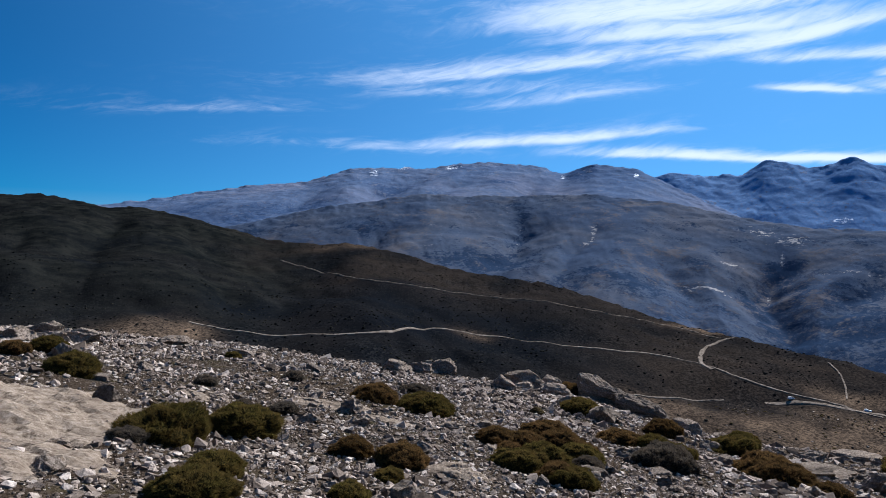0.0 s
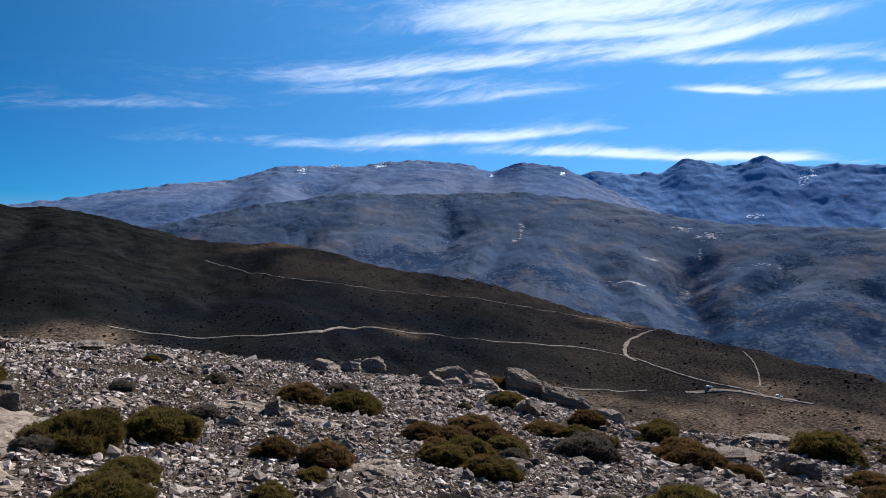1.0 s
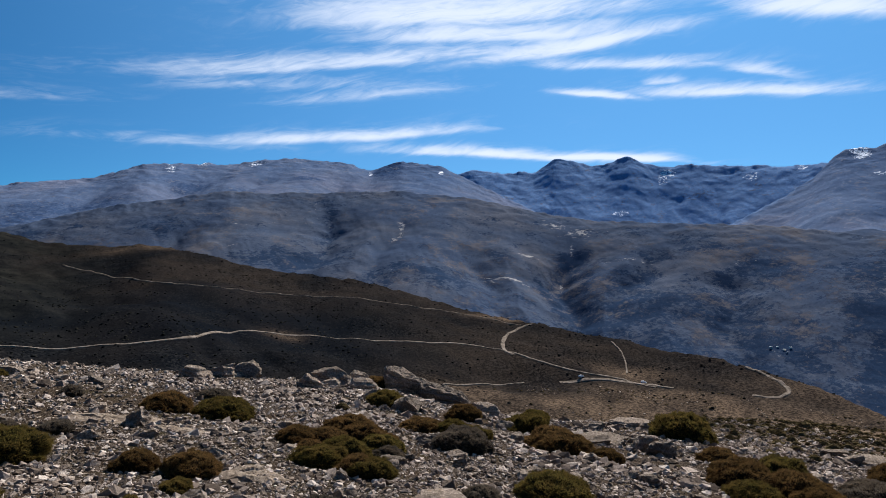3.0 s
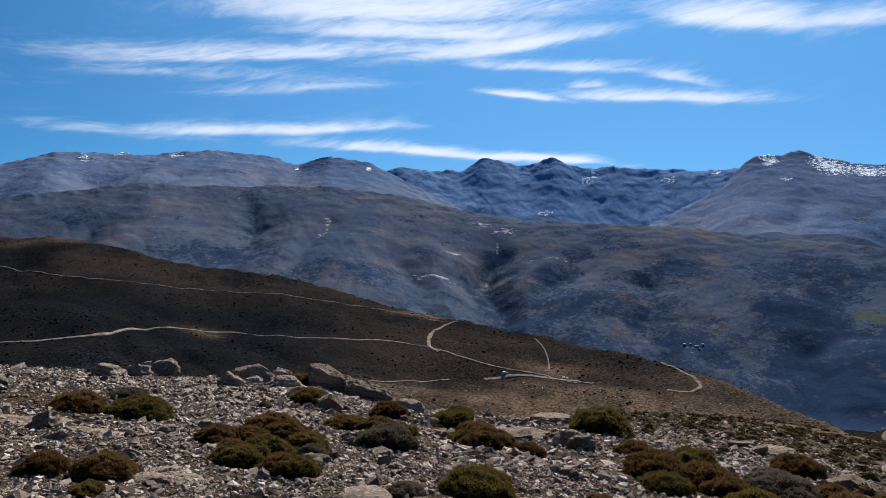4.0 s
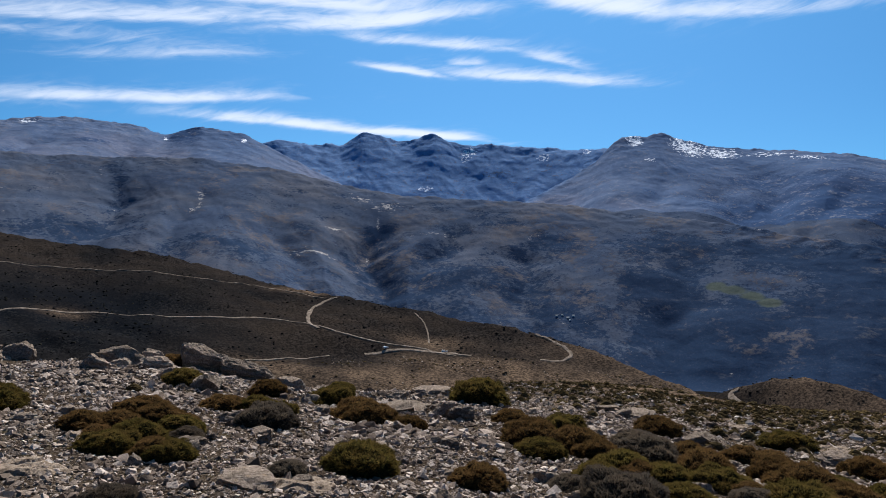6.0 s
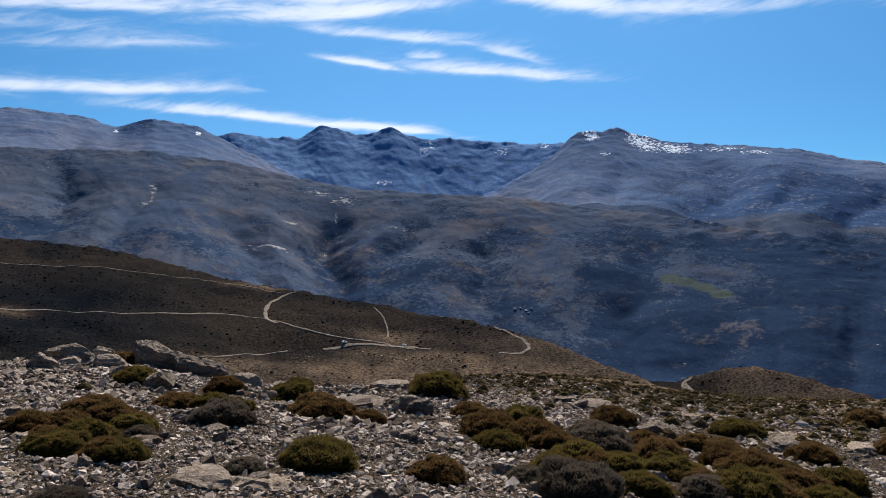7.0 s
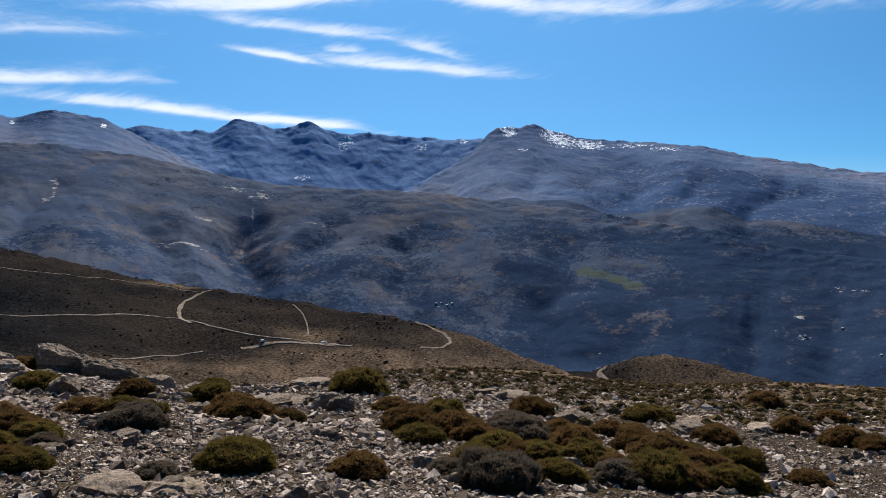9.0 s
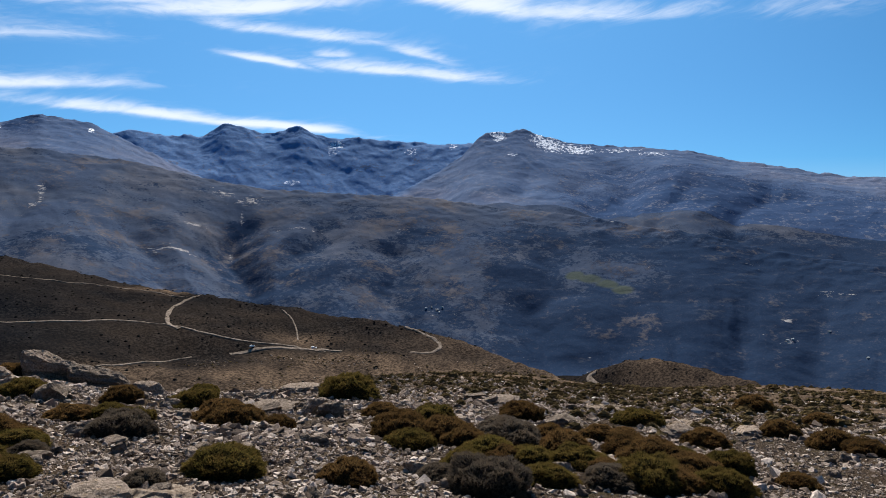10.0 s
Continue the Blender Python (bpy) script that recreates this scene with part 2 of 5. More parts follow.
# ravines: rows of distance and bearing from top to bottom, then depth and half width
RAVINES = [
    ([(2712, 5.3), (2505, 6.0), (2276, 5.3), (2067, 3.4)], 75, 120),
    ([(2587, -3.9), (2420, -5.5), (2200, -7.5)], 60, 110),
    ([(2474, 12.4), (2234, 11.2), (1970, 9.2)], 45, 90),
    ([(2431, 25.6), (2275, 25.5), (2071, 24.8), (1855, 26.1)], 85, 120),
    ([(2375, 34.3), (2202, 32.5), (2048, 30.7), (1876, 28.9)], 45, 110),
    ([(2350, 41.7), (2199, 39.8), (2005, 38.9), (1746, 38.0)], 55, 120),
    ([(2311, 48.5), (2101, 50.8), (1914, 51.3), (1714, 50.4)], 46, 130),
    ([(2232, 55.6), (2103, 59.1), (1907, 62.8), (1694, 63.7)], 10, 130),
    ([(2184, 64.7), (2077, 68.1), (1931, 71.0)], 26, 130),
    ([(2377, 19.1), (2128, 18.2), (1934, 20.0)], 45, 100)]
HIGH_RAVINES = [
    ([(3863, -0.9), (3500, -3.2), (3150, -6.0)], 85, 140),
    ([(3536, 8.5), (3169, 5.9)], 80, 120),
    ([(3720, 3.2), (3445, 1.8), (3165, -0.9)], 60, 120),
    ([(3602, 52.5), (3205, 53.2), (2996, 53.9)], 75, 120),
    ([(3464, 61.0), (3134, 60.0), (2950, 59.0)], 80, 140),
    ([(3725, 66.8), (3249, 66.1), (2950, 64.7)], 80, 140),
    ([(3754, 47.6), (3299, 48.5), (2950, 49.0)], 60, 110),
    ([(3765, -8.1), (3480, -10.4), (3150, -13.0)], 70, 140),
    ([(3647, 56.4), (3167, 56.4), (2950, 57.3)], 60, 110)]


def ravines(b, r, x, y, table, seed):
    """Depth of the ravines: steep towards their beds, widening and wandering downhill, with side gullies."""
    cut = 0 * r
    off = 42 * fractal(x, y, 260, 4, seed)
    for path, depth, half in table:
        p = np.array(path[::-1], float)
        lat = np.radians(b - np.interp(r, p[:, 0], p[:, 1])) * r + off
        grow = np.clip((p[-1, 0] + 120 - r) / 420, 0, 1) * np.clip((r - p[0, 0] + 1000) / 600, 0, 1)
        cut = np.maximum(cut, 0.74 * depth * grow * np.exp(0.16 - np.sqrt(1.9 * (lat / half) ** 2 + 0.026)))
    return cut


def height(x, y):
    x, y = np.asarray(x, float), np.asarray(y, float)
    r, b = np.hypot(x, y), np.degrees(np.arctan2(x, y))
    z = hilltop(x, y)
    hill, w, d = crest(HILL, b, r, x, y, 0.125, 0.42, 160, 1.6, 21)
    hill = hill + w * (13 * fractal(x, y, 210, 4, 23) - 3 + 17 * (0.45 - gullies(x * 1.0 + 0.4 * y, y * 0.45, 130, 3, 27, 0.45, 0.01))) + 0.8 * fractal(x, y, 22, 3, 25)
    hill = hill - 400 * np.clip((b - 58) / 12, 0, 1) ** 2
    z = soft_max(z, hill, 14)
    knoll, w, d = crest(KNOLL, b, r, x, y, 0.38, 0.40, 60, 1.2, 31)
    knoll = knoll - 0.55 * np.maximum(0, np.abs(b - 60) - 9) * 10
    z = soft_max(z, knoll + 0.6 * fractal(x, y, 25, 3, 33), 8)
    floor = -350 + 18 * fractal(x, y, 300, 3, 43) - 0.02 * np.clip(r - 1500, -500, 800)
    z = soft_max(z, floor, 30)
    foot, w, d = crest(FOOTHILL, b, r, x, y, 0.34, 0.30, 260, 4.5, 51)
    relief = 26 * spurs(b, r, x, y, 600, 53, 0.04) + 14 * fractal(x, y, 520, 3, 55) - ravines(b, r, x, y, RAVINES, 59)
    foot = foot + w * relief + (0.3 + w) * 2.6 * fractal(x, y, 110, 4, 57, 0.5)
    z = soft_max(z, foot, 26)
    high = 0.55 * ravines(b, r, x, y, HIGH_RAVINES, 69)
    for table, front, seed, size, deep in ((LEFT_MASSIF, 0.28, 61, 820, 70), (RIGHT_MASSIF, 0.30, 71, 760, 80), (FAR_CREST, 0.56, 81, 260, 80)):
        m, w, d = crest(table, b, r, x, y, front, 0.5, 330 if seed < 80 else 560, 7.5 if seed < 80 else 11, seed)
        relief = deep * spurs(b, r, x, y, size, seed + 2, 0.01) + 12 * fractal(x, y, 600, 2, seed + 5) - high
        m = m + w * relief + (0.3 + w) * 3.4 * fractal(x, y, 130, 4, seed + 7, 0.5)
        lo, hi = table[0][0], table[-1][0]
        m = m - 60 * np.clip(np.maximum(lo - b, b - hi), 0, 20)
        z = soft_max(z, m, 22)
    return z


def spread(lo, hi, n):
    """Radii in even ratio."""
    return lo * (hi / lo) ** (np.arange(n) / n)


BEARINGS = np.concatenate([np.linspace(-180, -40, 40)[:-1], np.linspace(-40, 82, 930), np.linspace(82, 180, 30)[1:-1]])


def sheet(name, radii, material, fields, label):
    """A ring of the terrain as one mesh, with float attributes on its points."""
    b = np.radians(BEARINGS)
    R, B = np.meshgrid(radii, b, indexing="ij")
    X, Y = (R * np.sin(B)).ravel(), (R * np.cos(B)).ravel()
    Z = height(X, Y)
    nr, nb = len(radii), len(b)
    i, j = np.meshgrid(np.arange(nr - 1), np.arange(nb), indexing="ij")
    k = (j + 1) % nb
    quads = np.stack([i * nb + j, i * nb + k, (i + 1) * nb + k, (i + 1) * nb + j], -1).reshape(-1, 4)[:, ::-1]
    mesh = mesh_from(name, np.stack([X, Y, Z], -1), quads)
    for key, values in fields(X, Y, Z).items():
        mesh.attributes.new(key, "FLOAT", "POINT").data.foreach_set("value", np.asarray(values, np.float32))
    mesh.materials.append(material)
    mesh.polygons.foreach_set("use_smooth", np.ones(len(quads), bool))
    return tagged(new(name, mesh), label, "", "", "structure")


def mesh_from(name, points, faces):
    """A mesh from arrays of points and of faces that all have the same number of corners."""
    points, faces = np.asarray(points, np.float32), np.asarray(faces, np.int32)
    n, k = faces.shape
    mesh = bpy.data.meshes.new(name)
    mesh.vertices.add(len(points))
    mesh.vertices.foreach_set("co", points.ravel())
    mesh.loops.add(n * k)
    mesh.loops.foreach_set("vertex_index", faces.ravel())
    mesh.polygons.add(n)
    mesh.polygons.foreach_set("loop_start", np.arange(0, n * k, k, dtype=np.int32))
    mesh.polygons.foreach_set("use_smooth", np.zeros(n, bool))
    mesh.update(calc_edges=True)
    mesh.validate()
    return mesh


# ---- materials ----
class Mat:
    """A node material and short ways to add nodes to it."""

    def __init__(self, name, rough=0.9, gloss=0.0):
        self.m = bpy.data.materials.new(name)
        self.m.use_nodes = True
        self.t = self.m.node_tree
        self.bsdf = self.t.nodes["Principled BSDF"]
        self.bsdf.inputs["Roughness"].default_value = rough
        self.bsdf.inputs["Specular IOR Level"].default_value = gloss
        self.pos = self.t.nodes.new("ShaderNodeNewGeometry")

    def link(self, a, b):
        self.t.links.new(a, b)

    def noise(self, scale, detail=4, rough=0.55, warp=0.0, stretch=None, out=0):
        n = self.t.nodes.new("ShaderNodeTexNoise")
        n.inputs["Scale"].default_value, n.inputs["Detail"].default_value = scale, detail
        n.inputs["Roughness"].default_value, n.inputs["Distortion"].default_value = rough, warp
        if stretch:
            v = self.t.nodes.new("ShaderNodeVectorMath")
            v.operation = "MULTIPLY"
            self.link(self.pos.outputs["Position"], v.inputs[0])
            v.inputs[1].default_value = stretch
            self.link(v.outputs[0], n.inputs["Vector"])
        else:
            self.link(self.pos.outputs["Position"], n.inputs["Vector"])
        return n.outputs[out]

    def cells(self, scale, feature="F1", out="Distance"):
        n = self.t.nodes.new("ShaderNodeTexVoronoi")
        n.feature = feature
        n.inputs["Scale"].default_value = scale
        self.link(self.pos.outputs["Position"], n.inputs["Vector"])
        return n.outputs[out]

    def attr(self, key):
        n = self.t.nodes.new("ShaderNodeAttribute")
        n.attribute_name = key
        return n.outputs["Fac"]

    def island(self):
        return self.pos.outputs["Random Per Island"]

    def thing(self):
        return self.t.nodes.new("ShaderNodeObjectInfo").outputs["Random"]

    def ramp(self, value, stops):
        n = self.t.nodes.new("ShaderNodeValToRGB")
        self.link(value, n.inputs[0])
        els = n.color_ramp.elements
        while len(els) < len(stops):
            els.new(0.5)
        for e, (p, c) in zip(els, stops):
            e.position = p
            e.color = (*c, 1) if isinstance(c, tuple) else (c, c, c, 1)
        return n.outputs[0]

    def mix(self, fac, a, b, mode="MIX"):
        n = self.t.nodes.new("ShaderNodeMix")
        n.data_type, n.blend_type = "RGBA", mode
        for v, s in ((fac, n.inputs["Factor"]), (a, n.inputs["A"]), (b, n.inputs["B"])):
            if isinstance(v, tuple):
                s.default_value = (*v, 1)
            elif isinstance(v, (int, float)):
                s.default_value = v
            else:
                self.link(v, s)
        return n.outputs["Result"]

    def math(self, op, a, b=0.0, clamp=False):
        n = self.t.nodes.new("ShaderNodeMath")
        n.operation, n.use_clamp = op, clamp
        for i, v in enumerate((a, b)):
            if isinstance(v, (int, float)):
                n.inputs[i].default_value = v
            else:
                self.link(v, n.inputs[i])
        return n.outputs[0]

    def done(self, colour, bump=None, strength=0.5, distance=0.05):
        if isinstance(colour, tuple):
            self.bsdf.inputs["Base Color"].default_value = (*colour, 1)
        else:
            self.link(colour, self.bsdf.inputs["Base Color"])
        if bump is not None:
            n = self.t.nodes.new("ShaderNodeBump")
            n.inputs["Strength"].default_value, n.inputs["Distance"].default_value = strength, distance
            self.link(bump, n.inputs["Height"])
            self.link(n.outputs[0], self.bsdf.inputs["Normal"])
        return self.m


def ground_material():
    m = Mat("stony_ground", 0.95)
    grit = m.noise(30, 5, 0.72)
    patch = m.noise(0.6, 5, 0.6)
    soil = m.ramp(grit, [(0.40, (0.012, 0.008, 0.006)), (0.52, (0.052, 0.038, 0.027)), (0.64, (0.19, 0.150, 0.118))])
    soil = m.mix(m.ramp(patch, [(0.38, 0.0), (0.62, 0.7)]), soil, (0.062, 0.042, 0.027))
    # dry moss and grass between the stones
    soil = m.mix(m.ramp(m.noise(1.7, 5, 0.7), [(0.54, 0.0), (0.66, 0.6)]), soil, (0.060, 0.047, 0.020))
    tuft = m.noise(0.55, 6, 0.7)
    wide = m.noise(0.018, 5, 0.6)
    # heath tones shifted to blue-grey, putting the hillside's blue shade into the colour
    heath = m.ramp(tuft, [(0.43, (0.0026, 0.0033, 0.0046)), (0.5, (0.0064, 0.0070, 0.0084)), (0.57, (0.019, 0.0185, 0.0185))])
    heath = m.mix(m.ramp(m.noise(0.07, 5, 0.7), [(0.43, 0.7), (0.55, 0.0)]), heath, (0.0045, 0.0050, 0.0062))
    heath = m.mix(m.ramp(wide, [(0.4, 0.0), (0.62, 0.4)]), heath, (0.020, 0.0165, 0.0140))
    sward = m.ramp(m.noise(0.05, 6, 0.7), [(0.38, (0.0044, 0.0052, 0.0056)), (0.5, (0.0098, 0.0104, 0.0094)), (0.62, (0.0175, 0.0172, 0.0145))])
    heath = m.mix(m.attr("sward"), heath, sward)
    heath = m.mix(m.math("MULTIPLY", m.attr("dark_patch"), m.ramp(tuft, [(0.40, 0.95), (0.60, 0.7)])), heath, (0.0045, 0.0060, 0.0085))
    heath = m.mix(m.math("MULTIPLY", m.attr("grass"), m.ramp(tuft, [(0.44, 0.25), (0.58, 0.95)])), heath, (0.225, 0.152, 0.096))
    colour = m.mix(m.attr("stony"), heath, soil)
    dots = m.cells(0.8)
    clods = m.math("ADD", m.math("MULTIPLY", m.noise(9, 4, 0.65), 1.6), grit)
    height_map = m.mix(m.attr("stony"), m.math("MULTIPLY", dots, -1.0), clods)
    return m.done(colour, height_map, 0.6, 0.25)


def foothill_material():
    m = Mat("hazed_foothill_scrub", 0.95)
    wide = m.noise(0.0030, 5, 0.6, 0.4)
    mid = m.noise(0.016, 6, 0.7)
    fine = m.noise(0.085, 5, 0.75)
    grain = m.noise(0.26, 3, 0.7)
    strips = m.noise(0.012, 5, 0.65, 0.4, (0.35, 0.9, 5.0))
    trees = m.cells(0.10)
    # blue-leaning scrub tones: haze over the valley is mixed into the base colours
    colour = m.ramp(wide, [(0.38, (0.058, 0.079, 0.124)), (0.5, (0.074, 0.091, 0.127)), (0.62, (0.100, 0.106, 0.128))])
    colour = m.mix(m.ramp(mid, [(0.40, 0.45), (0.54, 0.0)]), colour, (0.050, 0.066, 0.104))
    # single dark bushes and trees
    dots = m.math("ADD", m.math("MULTIPLY", trees, -1.0), m.math("MULTIPLY", m.math("ADD", fine, m.attr("wood_shade")), 0.55))
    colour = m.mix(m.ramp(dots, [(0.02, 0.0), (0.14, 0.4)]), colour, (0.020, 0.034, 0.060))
    colour = m.mix(m.ramp(m.math("ADD", m.attr("wood_shade"), m.math("MULTIPLY", m.math("SUBTRACT", m.math("ADD", mid, fine), 1.0), 2.4)), [(0.22, 0.0), (0.44, 0.92)]), colour, (0.020, 0.037, 0.072))
    colour = m.mix(m.ramp(m.math("ADD", m.attr("heath"), m.math("MULTIPLY", m.math("SUBTRACT", m.math("ADD", mid, fine), 1.0), 2.0)), [(0.25, 0.0), (0.65, 0.7)]), colour, (0.138, 0.122, 0.120))
    colour = m.mix(m.ramp(grain, [(0.52, 0.0), (0.64, 0.06)]), colour, (0.27, 0.225, 0.19))
    colour = m.mix(m.math("MULTIPLY", m.ramp(strips, [(0.58, 0.0), (0.66, 0.22)]), m.ramp(fine, [(0.42, 0.0), (0.58, 1.0)])), colour, (0.23, 0.205, 0.180))
    colour = m.mix(m.ramp(m.math("ADD", m.math("MULTIPLY", m.attr("scree"), 0.62), m.math("MULTIPLY", m.math("SUBTRACT", m.noise(0.10, 5, 0.75, 0.2, (0.45, 0.45, 1.8)), 0.5), 3.0)), [(0.60, 0.0), (0.74, 0.8)]), colour, (0.52, 0.47, 0.42))
    colour = m.mix(m.ramp(m.math("ADD", m.attr("meadow"), m.math("SUBTRACT", mid, 0.5)), [(0.35, 0.0), (0.75, 0.75)]), colour, (0.088, 0.100, 0.070))
    return m.done(colour, m.math("SUBTRACT", m.math("ADD", m.math("MULTIPLY", mid, 0.8), m.math("MULTIPLY", fine, 0.5)), m.math("MULTIPLY", trees, 0.15)), 0.32, 6)


def mountain_material():
    m = Mat("hazed_mountain_rock", 0.92)
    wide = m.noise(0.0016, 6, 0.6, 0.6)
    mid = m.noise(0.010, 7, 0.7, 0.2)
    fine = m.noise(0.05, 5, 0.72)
    # grey schist shifted towards blue: the far air's haze sits in the rock colour
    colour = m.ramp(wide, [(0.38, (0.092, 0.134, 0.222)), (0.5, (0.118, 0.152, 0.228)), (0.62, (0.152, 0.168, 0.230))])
    colour = m.mix(m.attr("cirque_haze"), colour, (0.150, 0.245, 0.42))
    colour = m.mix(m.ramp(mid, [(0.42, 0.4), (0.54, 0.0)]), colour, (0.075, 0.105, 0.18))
    colour = m.mix(m.ramp(m.math("ADD", m.attr("wood_shade"), m.math("MULTIPLY", m.math("SUBTRACT", m.math("ADD", mid, fine), 1.0), 2.4)), [(0.25, 0.0), (0.6, 0.85)]), colour, (0.036, 0.066, 0.135))
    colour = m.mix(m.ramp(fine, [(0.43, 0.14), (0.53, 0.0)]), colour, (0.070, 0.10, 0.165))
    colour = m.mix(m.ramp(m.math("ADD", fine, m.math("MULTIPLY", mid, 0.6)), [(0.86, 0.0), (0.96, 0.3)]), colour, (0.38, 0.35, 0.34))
    snow = m.math("ADD", m.math("MULTIPLY", m.attr("snow"), 0.8), m.math("MULTIPLY", m.math("MULTIPLY", m.math("SUBTRACT", m.noise(0.048, 5, 0.7, 0.4), 0.5), 3.8), m.ramp(m.attr("snow"), [(0.15, 0.0), (0.5, 1.0)])))
    colour = m.mix(m.ramp(snow, [(0.66, 0.0), (0.78, 1.0)]), colour, (0.86, 0.88, 0.92))
    return m.done(colour, m.math("ADD", mid, m.math("MULTIPLY", fine, 0.3)), 0.3, 18)


MAT_GROUND, MAT_FOOT, MAT_ROCKY = ground_material(), foothill_material(), mountain_material()


def spot(x, y, bearing_deg, dist, half_w, half_d):
    """1 at a place given by bearing and distance, falling to 0 round it."""
    b = radians(bearing_deg)
    u = x * math.cos(b) - y * math.sin(b)
    v = x * math.sin(b) + y * math.cos(b) - dist
    return np.exp(-((u / half_w) ** 2 + (v / half_d) ** 2))


def patches(x, y, spots):
    """Several spots, each: bearing, distance, half width, half depth, strength."""
    total = 0 * x
    for b, r, w, d, s in spots:
        total = np.maximum(total, s * spot(x, y, b, r, w, d))
    return np.clip(total, 0, 1)


# bare, grassy patches on the hillsides
DRY_GRASS = [(-23.5, 415, 24, 30, 1.0), (-20.5, 440, 16, 26, 0.7), (-27, 385, 14, 22, 0.35), (20.1, 648, 30, 9, 0.8), (30.3, 514, 26, 16, 0.6), (29.5, 472, 34, 16, 0.35),
             (38, 440, 60, 40, 0.35), (48, 400, 60, 90, 0.35), (2.5, 505, 14, 12, 0.3), (-8, 880, 60, 30, 0.30), (60, 590, 60, 60, 0.22), (45, 300, 60, 80, 0.3)]


# darker patches on the hillside, dark growth in a gully among them
DARK_PATCHES = [(3, 540, 70, 70, 0.75), (-3, 600, 70, 60, 0.65), (4.5, 575, 26, 30, 1.0), (7.5, 610, 20, 24, 0.7), (-15.5, 520, 40, 26, 0.8), (-27, 640, 34, 30, 0.7), (-12, 600, 40, 40, 0.5), (-4, 560, 60, 30, 0.9), (13, 560, 40, 20, 0.5),
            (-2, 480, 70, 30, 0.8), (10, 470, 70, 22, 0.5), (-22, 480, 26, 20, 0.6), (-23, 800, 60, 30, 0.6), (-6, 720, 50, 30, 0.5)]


def near_fields(x, y, z):
    r, b = np.hypot(x, y), np.degrees(np.arctan2(x, y))
    stony = np.clip(1.15 - (r - 20) / 60, 0, 1) * np.clip(1.25 + 0.8 * fractal(x, y, 9, 3, 91) - 0.018 * np.clip(b - 20, 0, 60) * np.clip((r - 14) / 12, 0, 1) * np.clip((150 - b) / 40, 0, 1), 0, 1)
    stony = stony * (1 - 0.75 * np.clip((b - 36) / 14, 0, 1) * np.clip((150 - b) / 40, 0, 1) * np.clip((r - 16) / 25, 0, 1))
    brown = np.clip((b - 8) / 12, 0, 1) * np.maximum(0.54 * np.clip((452 + 46 * np.exp(-((b - 34) / 6) ** 2) - r) / 22, 0, 1), 0.10 * np.clip((640 - r) / 60, 0, 1)) + 0.42 * np.clip((b - 36) / 8, 0, 1) * np.clip((150 - b) / 40, 0, 1) * np.clip((560 - r) / 120, 0, 1) * 1.1 * np.clip(1.25 - (b - 50) / 20, 0.35, 1)
    brown = np.maximum(brown, 0.09 * np.clip((r - 560) / 120, 0, 1) * np.clip((b + 18) / 8, 0, 1) * np.clip(0.6 + fractal(x, y, 70, 4, 96), 0, 1))
    # pale dry grass on the knoll
    brown = np.maximum(brown, 0.34 * np.exp(-((b - 61) / 6) ** 2) * np.clip((r - 400) / 60, 0, 1) * np.clip((660 - r) / 40, 0, 1))
    dry = np.maximum(patches(x, y, DRY_GRASS), np.clip(brown, 0, 0.75))
    sward = np.clip((-9 - b) / 8, 0, 1) * np.clip((r - 420) / 160, 0, 1) * np.clip(0.85 + 0.5 * fractal(x, y, 120, 4, 94), 0, 1)
    dark_patch = patches(x, y, DARK_PATCHES) * np.clip(1 + 0.8 * fractal(x, y, 30, 4, 95), 0, 1)
    return {"stony": stony, "sward": sward, "dark_patch": np.clip(dark_patch, 0, 1), "grass": np.clip(dry * (1 + 0.6 * fractal(x, y, 18, 4, 92)), 0, 1)}


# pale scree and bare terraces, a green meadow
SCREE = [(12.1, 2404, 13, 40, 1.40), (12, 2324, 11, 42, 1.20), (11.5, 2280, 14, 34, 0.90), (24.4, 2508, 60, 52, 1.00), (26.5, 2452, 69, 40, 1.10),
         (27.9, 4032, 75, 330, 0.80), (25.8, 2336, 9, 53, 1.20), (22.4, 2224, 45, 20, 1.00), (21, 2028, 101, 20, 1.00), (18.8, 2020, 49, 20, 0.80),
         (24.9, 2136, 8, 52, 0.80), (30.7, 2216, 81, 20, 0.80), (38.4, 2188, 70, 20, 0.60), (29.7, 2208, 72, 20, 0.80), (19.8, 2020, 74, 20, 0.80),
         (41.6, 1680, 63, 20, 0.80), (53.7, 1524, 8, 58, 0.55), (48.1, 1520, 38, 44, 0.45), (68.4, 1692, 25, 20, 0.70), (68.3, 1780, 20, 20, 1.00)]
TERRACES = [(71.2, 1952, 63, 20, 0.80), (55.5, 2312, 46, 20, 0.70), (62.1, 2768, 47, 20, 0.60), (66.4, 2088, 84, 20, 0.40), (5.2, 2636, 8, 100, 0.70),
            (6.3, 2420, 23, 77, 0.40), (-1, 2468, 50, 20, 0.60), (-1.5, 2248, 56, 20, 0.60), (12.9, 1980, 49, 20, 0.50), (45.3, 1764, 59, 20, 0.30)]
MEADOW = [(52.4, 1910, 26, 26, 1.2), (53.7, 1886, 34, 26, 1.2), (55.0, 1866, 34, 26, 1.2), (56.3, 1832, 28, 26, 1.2)]
